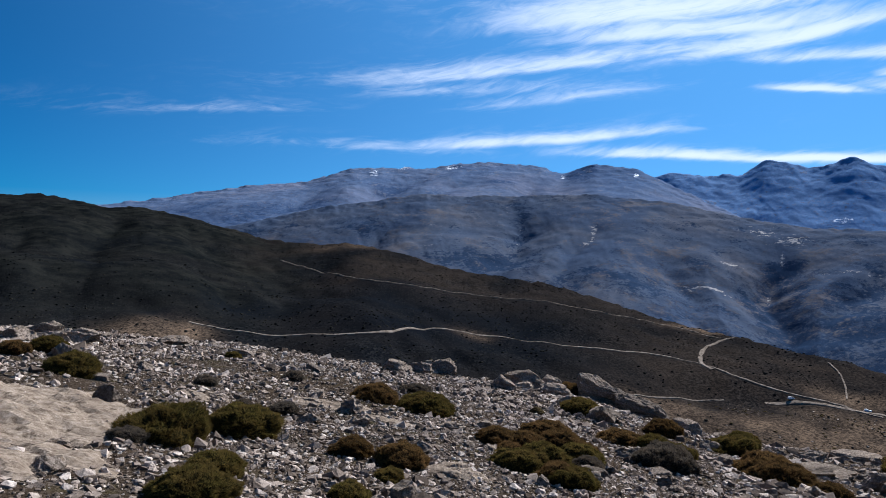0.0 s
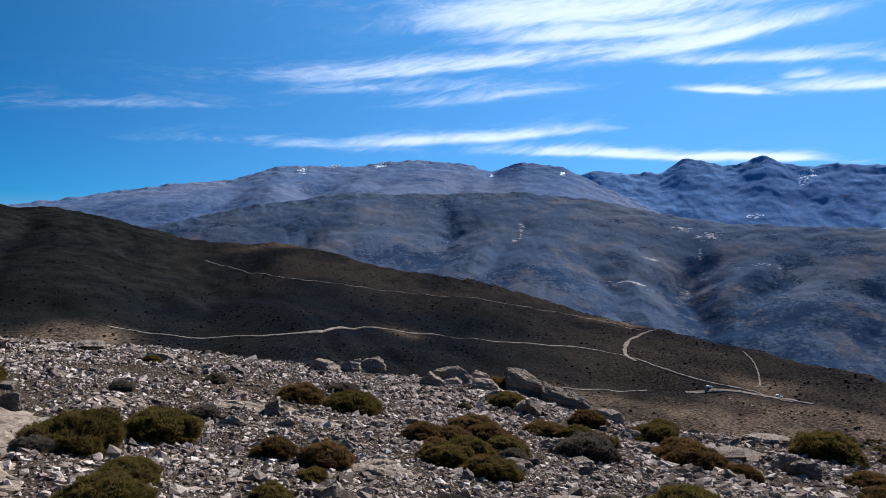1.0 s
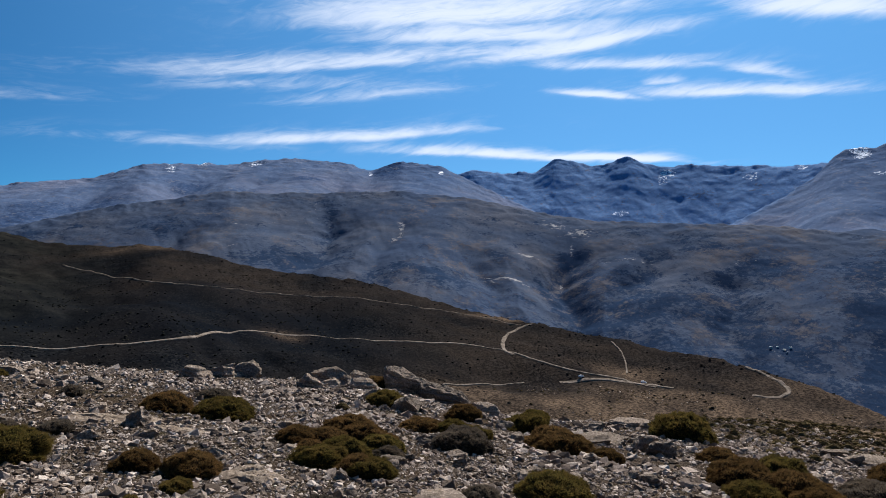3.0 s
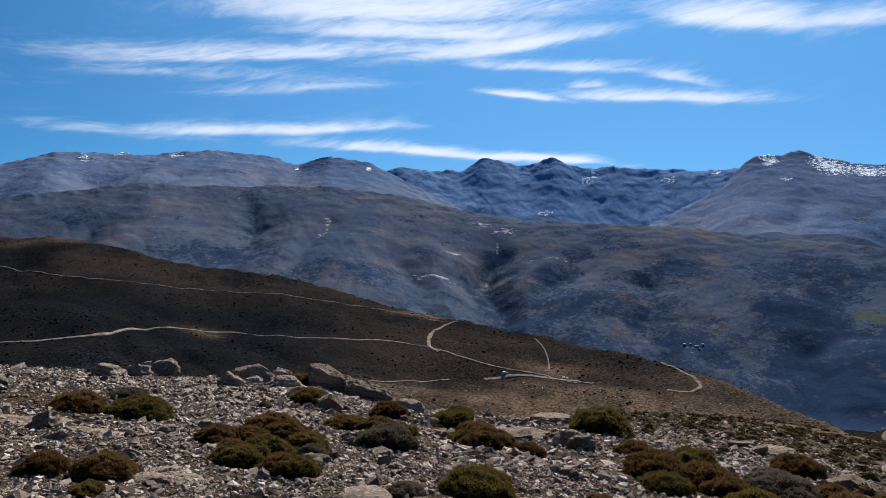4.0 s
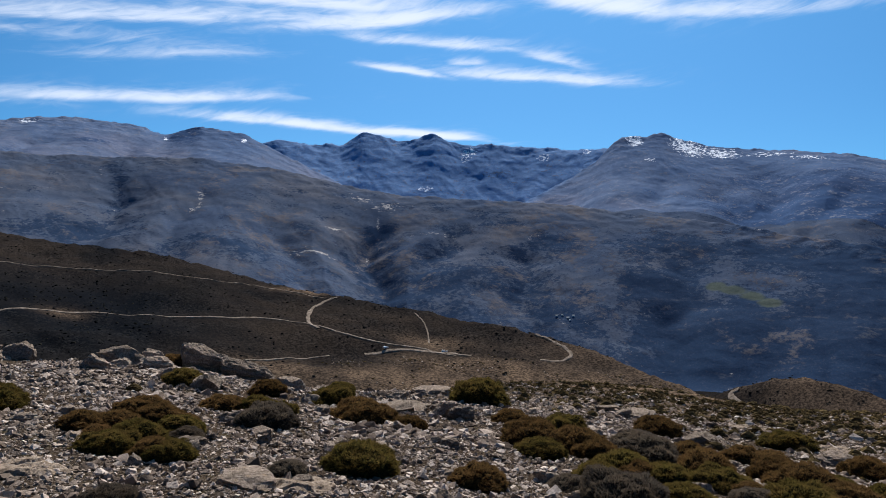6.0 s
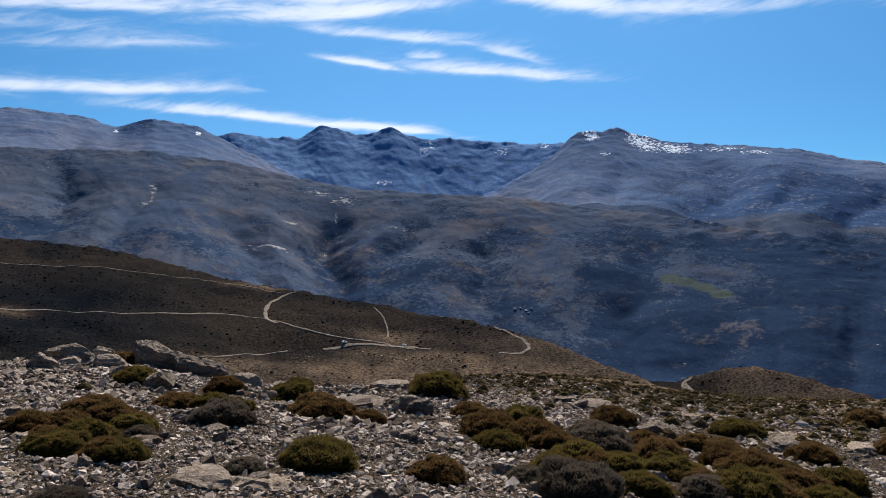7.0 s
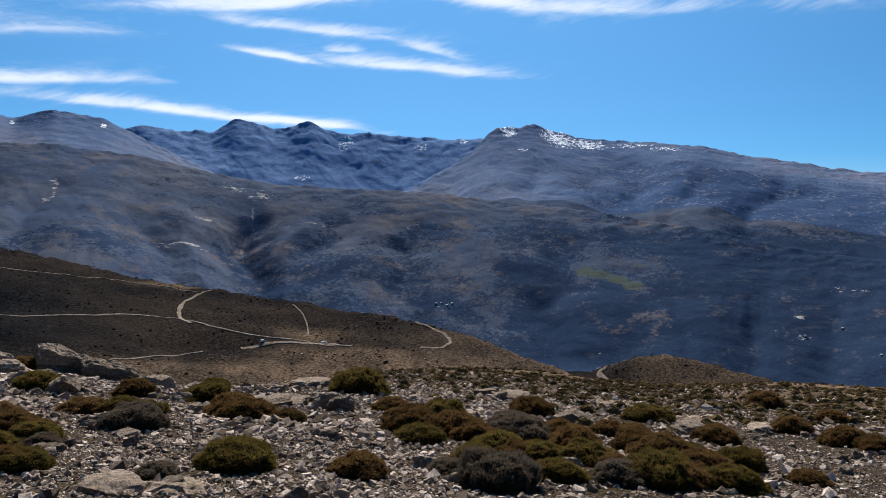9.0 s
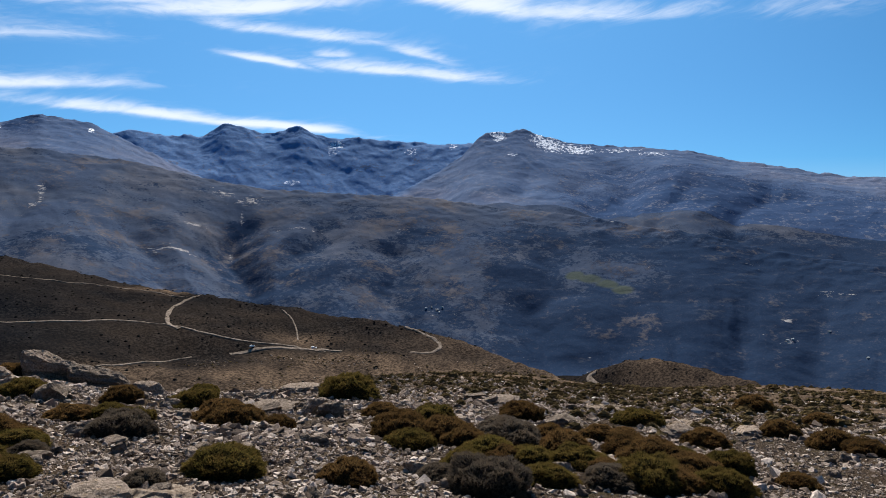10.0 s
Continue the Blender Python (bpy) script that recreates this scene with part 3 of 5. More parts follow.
# dark woods in the hollows, with shaded ravines and faces painted dark among them
WOODS_AND_SHADE = [(49.6, 2160, 106, 85, 1.00), (55.9, 2140, 95, 63, 0.90), (66.6, 2176, 174, 330, 1.10), (63.5, 2192, 123, 330, 0.90), (48.6, 1824, 125, 89, 0.90),
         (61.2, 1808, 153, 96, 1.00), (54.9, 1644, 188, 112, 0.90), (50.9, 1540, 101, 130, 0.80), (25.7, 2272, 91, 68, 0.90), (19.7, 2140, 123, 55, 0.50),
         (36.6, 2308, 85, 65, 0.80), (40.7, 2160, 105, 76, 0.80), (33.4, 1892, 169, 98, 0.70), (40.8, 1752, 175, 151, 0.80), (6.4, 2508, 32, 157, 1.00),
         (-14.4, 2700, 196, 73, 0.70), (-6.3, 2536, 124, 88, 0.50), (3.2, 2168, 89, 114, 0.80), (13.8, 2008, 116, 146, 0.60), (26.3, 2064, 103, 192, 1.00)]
HIGH_WOODS_AND_SHADE = [(57.3, 3174, 313, 175, 0.80), (67.3, 3002, 392, 298, 1.10), (62.7, 3018, 206, 148, 0.80), (55.1, 3618, 114, 67, 0.50), (47.6, 3290, 69, 103, 0.60),
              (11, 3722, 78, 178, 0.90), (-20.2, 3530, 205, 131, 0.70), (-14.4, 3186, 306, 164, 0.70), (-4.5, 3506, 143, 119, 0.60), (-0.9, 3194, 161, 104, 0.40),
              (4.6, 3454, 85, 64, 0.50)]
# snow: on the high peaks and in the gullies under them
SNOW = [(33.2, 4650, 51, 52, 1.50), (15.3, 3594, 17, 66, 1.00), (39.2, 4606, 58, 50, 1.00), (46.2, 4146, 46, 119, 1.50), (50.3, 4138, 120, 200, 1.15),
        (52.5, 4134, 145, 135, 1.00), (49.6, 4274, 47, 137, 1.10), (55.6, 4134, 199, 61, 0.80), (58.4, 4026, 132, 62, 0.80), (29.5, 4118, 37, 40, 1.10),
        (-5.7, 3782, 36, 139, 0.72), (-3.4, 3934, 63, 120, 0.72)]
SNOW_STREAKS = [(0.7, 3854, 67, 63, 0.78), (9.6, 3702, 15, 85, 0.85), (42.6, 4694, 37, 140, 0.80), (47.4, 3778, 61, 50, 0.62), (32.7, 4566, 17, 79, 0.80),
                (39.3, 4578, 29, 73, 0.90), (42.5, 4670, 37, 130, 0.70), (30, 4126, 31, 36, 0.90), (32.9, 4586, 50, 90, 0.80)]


def growth(b, r, size, seed):
    """Patchy growth, drawn out a little along the slopes, about -1 to 1."""
    u = np.radians(b) * 2600
    warp = 0.6 * size * fractal(u, r, size * 2.2, 3, seed + 5)
    return fractal(u + 0.5 * r + warp, 1.15 * r - 0.35 * u + warp, size * 1.5, 5, seed, 0.58)


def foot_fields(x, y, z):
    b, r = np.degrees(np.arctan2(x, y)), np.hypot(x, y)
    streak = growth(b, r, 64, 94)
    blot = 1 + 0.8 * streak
    # woods plus painted shade; low slopes to the right are darkened further
    wood_shade = 0.80 * patches(x, y, WOODS_AND_SHADE) * blot + (0.28 + 0.22 * np.clip((b - 44) / 8, 0, 1)) * np.clip((-60 - z) / 130, 0, 1) + 0.62 * np.clip((b - 56) / 8, 0, 1) * np.clip((-30 - z) / 90, 0, 1) + 0.34 * growth(b, r, 170, 95) + 0.20 * streak
    return {"wood_shade": wood_shade, "heath": 0.62 * growth(b, r, 110, 98) * (1 - 0.7 * np.clip((b - 57) / 8, 0, 1)), "scree": patches(x, y, SCREE + TERRACES), "meadow": np.clip(patches(x, y, MEADOW) * (1.1 + 0.3 * fractal(x, y, 40, 3, 93)), 0, 1)}


# the edge of the cirque's far rock walls, whose colour takes more blue haze
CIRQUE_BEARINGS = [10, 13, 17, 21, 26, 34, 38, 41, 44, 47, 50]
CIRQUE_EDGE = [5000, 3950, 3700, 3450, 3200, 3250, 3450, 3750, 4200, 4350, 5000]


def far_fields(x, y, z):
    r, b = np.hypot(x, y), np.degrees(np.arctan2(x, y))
    # the same dark mix on the massifs, deepening below the right-hand crest
    wood_shade = patches(x, y, HIGH_WOODS_AND_SHADE) * (1 + 0.7 * growth(b, r, 110, 94)) + 0.26 * growth(b, r, 200, 96) + 0.9 * np.clip((b - 49) / 12, 0, 1) * np.clip((along(RIGHT_MASSIF, b, 2) - 60 - z) / 110, 0, 1)
    return {"wood_shade": wood_shade, "snow": patches(x, y, SNOW + SNOW_STREAKS), "cirque_haze": np.clip((r - np.interp(b, CIRQUE_BEARINGS, CIRQUE_EDGE)) / 160, 0, 1)}


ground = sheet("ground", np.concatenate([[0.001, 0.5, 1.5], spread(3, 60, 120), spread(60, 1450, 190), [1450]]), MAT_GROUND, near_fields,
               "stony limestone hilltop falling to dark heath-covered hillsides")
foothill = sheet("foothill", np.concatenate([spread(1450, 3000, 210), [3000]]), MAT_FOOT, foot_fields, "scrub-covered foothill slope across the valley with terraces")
sheet("mountain_range", np.concatenate([spread(3000, 4990, 190), [4990]]), MAT_ROCKY, far_fields, "bare mountain range with snow patches, bluish with distance haze")


# ---- helpers for things ----
def part(name, bm, material, parent=None, label=""):
    """Links a bmesh (or a ready mesh) as one mesh object, under a thing or a part."""
    if isinstance(bm, bmesh.types.BMesh):
        mesh = bpy.data.meshes.new(name)
        bm.to_mesh(mesh)
        bm.free()
    else:
        mesh = bm
    if material and not mesh.materials:
        mesh.materials.append(material)
    ob = new(name, mesh)
    ob.parent = parent
    if label:
        ob["label"] = label
    return ob


def ground_z(x, y):
    return float(height(np.array([x]), np.array([y]))[0])


def stone_material():
    m = Mat("limestone", 0.9)
    grain = m.noise(22, 6, 0.7)
    stain = m.noise(4.5, 5, 0.65)
    lichen = m.cells(9)
    colour = m.ramp(grain, [(0.36, (0.16, 0.130, 0.104)), (0.52, (0.335, 0.273, 0.220)), (0.68, (0.52, 0.435, 0.360))])
    colour = m.mix(m.ramp(stain, [(0.45, 0.0), (0.7, 0.7)]), colour, (0.17, 0.132, 0.098))
    colour = m.mix(m.ramp(lichen, [(0.12, 0.35), (0.3, 0.0)]), colour, (0.36, 0.25, 0.14))
    colour = m.mix(1.0, colour, m.ramp(m.thing(), [(0.0, (0.55, 0.53, 0.51)), (0.5, (0.76, 0.725, 0.69)), (1.0, (1.0, 0.95, 0.90))]), "MULTIPLY")
    return m.done(colour, m.math("ADD", grain, m.math("MULTIPLY", m.noise(70, 4, 0.7), 0.4)), 1.0, 0.05)


def chips_material():
    m = Mat("limestone_chips", 0.92)
    grain = m.noise(30, 5, 0.7)
    colour = m.ramp(m.island(), [(0.0, (0.065, 0.048, 0.036)), (0.35, (0.20, 0.150, 0.115)), (0.7, (0.405, 0.318, 0.252)), (1.0, (0.71, 0.585, 0.480))])
    colour = m.mix(m.ramp(grain, [(0.4, 0.5), (0.65, 0.0)]), colour, (0.14, 0.106, 0.080))
    return m.done(colour, grain, 0.8, 0.02)


def leaf_material(name, dark, mid, tip, dry):
    m = Mat(name, 0.75)
    colour = m.ramp(m.island(), [(0.0, dark), (0.45, mid), (0.8, tip), (1.0, dry)])
    clump = m.noise(5.0, 4, 0.6)
    colour = m.mix(m.ramp(clump, [(0.4, 0.0), (0.65, 0.55)]), colour, dry)
    colour = m.mix(1.0, colour, m.ramp(m.thing(), [(0.0, 0.72), (1.0, 1.1)]), "MULTIPLY")
    m.done(colour)
    # thin blades let some light through
    glow = m.t.nodes.new("ShaderNodeBsdfTranslucent")
    blend = m.t.nodes.new("ShaderNodeMixShader")
    blend.inputs[0].default_value = 0.42
    m.link(colour, glow.inputs["Color"])
    m.link(m.bsdf.outputs[0], blend.inputs[1])
    m.link(glow.outputs[0], blend.inputs[2])
    m.link(blend.outputs[0], m.t.nodes["Material Output"].inputs["Surface"])
    return m.m


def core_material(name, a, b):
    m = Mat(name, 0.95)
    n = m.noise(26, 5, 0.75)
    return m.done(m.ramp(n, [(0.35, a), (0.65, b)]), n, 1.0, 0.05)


def bedrock_material():
    m = Mat("tan_bedrock", 0.9)
    grain = m.noise(14, 6, 0.72)
    crack = m.cells(2.6, "DISTANCE_TO_EDGE")
    colour = m.ramp(grain, [(0.36, (0.14, 0.100, 0.068)), (0.52, (0.255, 0.195, 0.142)), (0.68, (0.35, 0.278, 0.212))])
    colour = m.mix(m.ramp(m.noise(2.2, 5, 0.65), [(0.48, 0.0), (0.68, 0.6)]), colour, (0.150, 0.110, 0.080))
    colour = m.mix(m.ramp(m.noise(6.0, 5, 0.75), [(0.56, 0.0), (0.68, 0.5)]), colour, (0.07, 0.053, 0.040))
    relief = m.math("ADD", m.math("MULTIPLY", grain, 1.4), m.ramp(crack, [(0.0, 0.0), (0.04, 0.35)]))
    return m.done(colour, m.math("ADD", relief, m.noise(60, 4, 0.7)), 0.6, 0.02)


MAT_STONE, MAT_CHIPS, MAT_BEDROCK = stone_material(), chips_material(), bedrock_material()
LEAVES = {
    "green": leaf_material("cushion_green", (0.032, 0.027, 0.008), (0.088, 0.070, 0.018), (0.195, 0.150, 0.038), (0.190, 0.120, 0.038)),
    "rusty": leaf_material("cushion_rusty", (0.034, 0.022, 0.010), (0.100, 0.060, 0.022), (0.21, 0.128, 0.044), (0.20, 0.112, 0.044)),
    "grey": leaf_material("cushion_grey", (0.048, 0.039, 0.030), (0.110, 0.090, 0.068), (0.20, 0.165, 0.125), (0.16, 0.115, 0.075)),
}
# inner twigs in near-black: the shade inside each cushion is part of the colour
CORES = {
    "green": core_material("shaded_twigs_green", (0.008, 0.007, 0.003), (0.034, 0.028, 0.010)),
    "rusty": core_material("shaded_twigs_rusty", (0.009, 0.007, 0.004), (0.036, 0.024, 0.012)),
    "grey": core_material("shaded_twigs_grey", (0.012, 0.010, 0.008), (0.042, 0.035, 0.027)),
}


def hull(seed, n=11, flat=0.6):
    """Corners and triangles of an angular stone about 1 across."""
    rng = random.Random(seed)
    bm = bmesh.new()
    for _ in range(n):
        d = Vector((rng.gauss(0, 1), rng.gauss(0, 1), rng.gauss(0, 1))).normalized() * rng.uniform(0.38, 0.56)
        bm.verts.new((d.x * 1.15, d.y * 0.85, d.z * flat))
    out = bmesh.ops.convex_hull(bm, input=bm.verts)
    bmesh.ops.delete(bm, geom=list({g for g in out["geom_interior"] + out["geom_unused"] if isinstance(g, bmesh.types.BMVert)}), context="VERTS")
    bmesh.ops.triangulate(bm, faces=bm.faces)
    bm.verts.index_update()
    v = np.array([p.co[:] for p in bm.verts])
    f = np.array([[p.index for p in q.verts] for q in bm.faces])
    bm.free()
    return v, f


def block_stone(seed, flat=0.5):
    """The same for a squarish broken stone."""
    rng = random.Random(seed)
    bm = bmesh.new()
    tilt = Euler((rng.uniform(-0.4, 0.4), rng.uniform(-0.4, 0.4), 0)).to_matrix()
    for sx in (-1, 1):
        for sy in (-1, 1):
            for sz in (-1, 1):
                bm.verts.new(tilt @ Vector((sx * rng.uniform(0.26, 0.5), sy * rng.uniform(0.2, 0.42), sz * flat * rng.uniform(0.22, 0.5))))
    for _ in range(1):
        a = rng.uniform(0, 6.283)
        bm.verts.new(tilt @ Vector((math.cos(a) * 0.52, math.sin(a) * 0.44, flat * rng.uniform(-0.3, 0.4))))
    out = bmesh.ops.convex_hull(bm, input=bm.verts)
    bmesh.ops.delete(bm, geom=list({g for g in out["geom_interior"] + out["geom_unused"] if isinstance(g, bmesh.types.BMVert)}), context="VERTS")
    bmesh.ops.triangulate(bm, faces=bm.faces)
    bm.verts.index_update()
    v, f = np.array([p.co[:] for p in bm.verts]), np.array([[p.index for p in q.verts] for q in bm.faces])
    bm.free()
    return v, f


def slab(seed):
    """The same for a flat, blocky stone."""
    rng = random.Random(seed)
    bm = bmesh.new()
    tilt = Euler((rng.uniform(-0.32, 0.32), rng.uniform(-0.32, 0.32), 0)).to_matrix()
    for sx in (-1, 1):
        for sy in (-1, 1):
            for sz in (-1, 1):
                bm.verts.new(tilt @ Vector((sx * rng.uniform(0.35, 0.62), sy * rng.uniform(0.22, 0.45), sz * rng.uniform(0.10, 0.22))))
    bmesh.ops.convex_hull(bm, input=bm.verts)
    bmesh.ops.triangulate(bm, faces=bm.faces)
    bm.verts.index_update()
    v, f = np.array([p.co[:] for p in bm.verts]), np.array([[p.index for p in q.verts] for q in bm.faces])
    bm.free()
    return v, f


def rock_mesh(name, seed, sx, sy, sz, cuts=9, level=4, rough=1.0):
    """A weathered boulder: a ball cut by planes into flat faces, with ledges and pitting."""
    rng = random.Random(seed)
    bm = bmesh.new()
    bmesh.ops.create_icosphere(bm, subdivisions=level, radius=1.0)
    planes = []
    for _ in range(cuts):
        n = Vector((rng.gauss(0, 1), rng.gauss(0, 1), rng.gauss(0.2, 0.7))).normalized()
        planes.append((n, rng.uniform(0.42, 0.82)))
    off = Vector((rng.uniform(0, 50), rng.uniform(0, 50), rng.uniform(0, 50)))
    for v in bm.verts:
        p = v.co.copy()
        for n, d in planes:
            over = p.dot(n) - d
            if over > 0:
                p -= n * over
        q = p * 2.2 + off
        p += p.normalized() * rough * (0.10 * noise.noise(q) + 0.07 * noise.noise(q * 2.7) + 0.035 * noise.noise(q * 7.0))
        # bedding ledges
        p *= 1 + 0.05 * rough * (math.floor((p.z + 0.25 * p.x + 0.08 * noise.noise(q * 2)) * 5) % 2)
        v.co = (p.x * sx * 0.62, p.y * sy * 0.62, p.z * sz * 0.75)
    mesh = bpy.data.meshes.new(name)
    bm.to_mesh(mesh)
    bm.free()
    return mesh


def whaleback_mesh(w, d, h, seed, taper=0.55):
    """A tilted weathered slab: a rounded block, high and blunt at one end, thinning towards the other, split by bedding cracks."""
    bm = bmesh.new()
    bmesh.ops.create_icosphere(bm, subdivisions=5, radius=1.0)
    off = Vector((seed * 3.1, 7.7, seed * 1.3))
    for v in bm.verts:
        p = v.co
        # a ball pushed out to a rounded box
        k = (abs(p.x) ** 4.5 + abs(p.y) ** 4.5 + abs(p.z) ** 4.5) ** (-1 / 4.5)
        q = p * k
        u = (q.x + 1) * 0.5
        high = 1 - taper * u - 0.25 * max(0.0, u - 0.8) / 0.2
        n = noise.noise(q * 1.3 + off) * 0.16 + noise.noise(q * 3.1 + off) * 0.11 + noise.noise(q * 8 + off) * 0.05
        bed = (q.z * 0.5 + 0.5) * 3.2 + 0.35 * noise.noise(q * 1.1 + off) - 0.5 * q.y * 0.3
        crack = max(0.0, 1 - abs(bed - round(bed)) * 9) * 0.09
        s = 1 + n - crack
        v.co = Vector((q.x * w * 0.5 * s, q.y * d * 0.5 * s * (1 - 0.25 * u), (q.z * 0.5 + 0.5) * h * high * (1 + n) - 0.12 * h + 0.10 * h * q.y * (1 - u)))
    mesh = bpy.data.meshes.new("boulder")
    bm.to_mesh(mesh)
    bm.free()
    return mesh


# ---- boulders on the brow of the hill: x, y, width, height ----
BOULDERS = [(5.08, 21.9, 1.65, 1.10), (5.98, 20.9, 1.55, 0.78), (-1.26, 19.78, 0.91, 0.36), (-0.66, 21.72, 1.09, 0.46), (0.12, 23.48, 1.08, 0.50), (2.59, 21.65, 1.41, 0.59), (3.63, 15.73, 0.86, 0.44),
            (1.67, 19.60, 0.74, 0.45), (3.29, 21.94, 0.83, 0.45), (-7.60, 13.47, 0.75, 0.34), (-7.59, 12.55, 0.59, 0.27), (-5.93, 10.91, 0.29, 0.27), (-7.09, 13.74, 0.59, 0.28), (7.39, 13.58, 1.34, 0.22),
            (8.13, 13.00, 0.77, 0.36), (8.14, 12.34, 0.56, 0.32)]
LOW_ROCKS = [(10.47, 17.69, 1.03, 0.30), (15.28, 14.14, 1.38, 0.26), (11.87, 9.19, 0.87, 0.33), (14.98, 14.99, 1.06, 0.31), (1.93, 6.54, 0.62, 0.16), (8.38, 15.86, 0.75, 0.23), (13.36, 7.32, 0.89, 0.22),
             (11.2, 16.0, 0.9, 0.3), (-4.4, 15.5, 0.7, 0.25), (-6.5, 17.0, 0.8, 0.28), (6.1, 17.5, 0.8, 0.34), (6.6, 19.0, 0.7, 0.34),
             (14.41, 13.82, 0.58, 0.30), (14.61, 13.49, 0.42, 0.22), (14.96, 6.57, 0.92, 0.21), (15.67, 6.21, 0.54, 0.22), (7.15, 13.25, 0.80, 0.25), (8.40, 12.84, 0.42, 0.37), (3.65, 15.98, 0.66, 0.36), (3.02, 10.85, 0.47, 0.19), (8.53, 13.98, 0.32, 0.21), (3.17, 10.09, 0.37, 0.10), (-7.28, 12.98, 0.72, 0.30), (-7.51, 12.41, 0.47, 0.24), (-3.85, 8.12, 0.41, 0.25), (3.16, 17.86, 0.58, 0.30), (3.30, 21.20, 1.15, 0.42), (2.50, 20.70, 0.70, 0.26), (0.16, 10.57, 0.37, 0.14)]
ROCKS = []
for k, (x, y, w, h) in enumerate(BOULDERS + LOW_ROCKS):
    tall = k < len(BOULDERS)
    mesh = rock_mesh("boulder", 100 + k, w, w * (0.62 if tall else 0.75), h, 10) if k > 1 else whaleback_mesh(w, w * 0.62, h, k)
    ob = part("boulder", mesh, MAT_STONE)
    lean = random.Random(k).uniform(-10, 10)
    ob.matrix_world = pose(x, y, ground_z(x, y) + h * (0.0 if k < 2 else 0.26 if tall else 0.18), 0 if k < 2 else lean, 0 if k < 2 else lean * 0.6, (-14, -20)[k] if k < 2 else random.Random(k + 50).uniform(-30, 30))
    tagged(ob, "weathered pale grey limestone boulder on the hill's brow" if tall else "low grey limestone outcrop set in stony ground", "boulder", "limestone boulders")
    ROCKS.append((x, y, w * 0.5))

# ---- bare limestone bedrock that comes through the soil: x, y, width, depth, lift ----
def bedrock_mesh(x0, y0, w, d, lift, seed):
    """A sheet of bedrock following the ground, its ragged edge dipping under the soil, stepped along its beds."""
    bm = bmesh.new()
    bmesh.ops.create_grid(bm, x_segments=56, y_segments=56, size=1.0)
    off = Vector((seed * 5.1, 3.3, 0))
    px = np.array([v.co.x for v in bm.verts])
    py = np.array([v.co.y for v in bm.verts])
    gz = height(x0 + px * w * 0.62, y0 + py * d * 0.62)
    for v, z in zip(bm.verts, gz):
        p = Vector((v.co.x, v.co.y, 0))
        q = Vector((p.x * w, p.y * d, 0)) + off
        rim = p.length * (1 + 0.30 * noise.noise(q * 1.1) + 0.16 * noise.noise(q * 3.3))
        step = math.floor((q.y * 0.8 + q.x * 0.5 + 0.5 * noise.noise(q * 1.4)) * 2.4) % 2
        rise = lift * (1.0 - 1.5 * max(0.0, rim - 0.45) ** 1.2 * 2.2) * (0.8 + 0.35 * noise.noise(q * 0.9))
        rough = 0.030 * noise.noise(q * 3) + 0.016 * noise.noise(q * 9) + 0.008 * noise.noise(q * 24)
        v.co = Vector((p.x * w * 0.62, p.y * d * 0.62, float(z) + rise + rough - 0.025 * step - 0.02 - (0.5 if rim > 0.97 else 0.0)))
    mesh = bpy.data.meshes.new("bedrock_slab")
    bm.to_mesh(mesh)
    bm.free()
    return mesh


for k, (x, y, w, d, lift) in enumerate([(-4.05, 7.1, 2.5, 2.9, 0.14), (-3.55, 5.3, 2.2, 2.0, 0.10), (0.20, 7.4, 0.9, 0.7, 0.07), (-1.70, 10.8, 1.7, 1.0, 0.08), (-0.7, 10.1, 1.1, 0.8, 0.06),
                                       (16.0, 8.8, 1.8, 1.2, 0.10), (-3.3, 9.7, 1.0, 0.9, 0.07), (2.56, 6.5, 0.9, 0.7, 0.10), (17.5, 12.0, 2.2, 1.2, 0.10), (12.2, 8.4, 1.3, 0.8, 0.09)]):
    ob = part("bedrock_slab", bedrock_mesh(x, y, w, d, lift, 300 + k), MAT_BEDROCK)
    ob.location = (x, y, 0)
    tagged(ob, "bare tan limestone bedrock coming through the soil", "rock slab", "bedrock slabs")


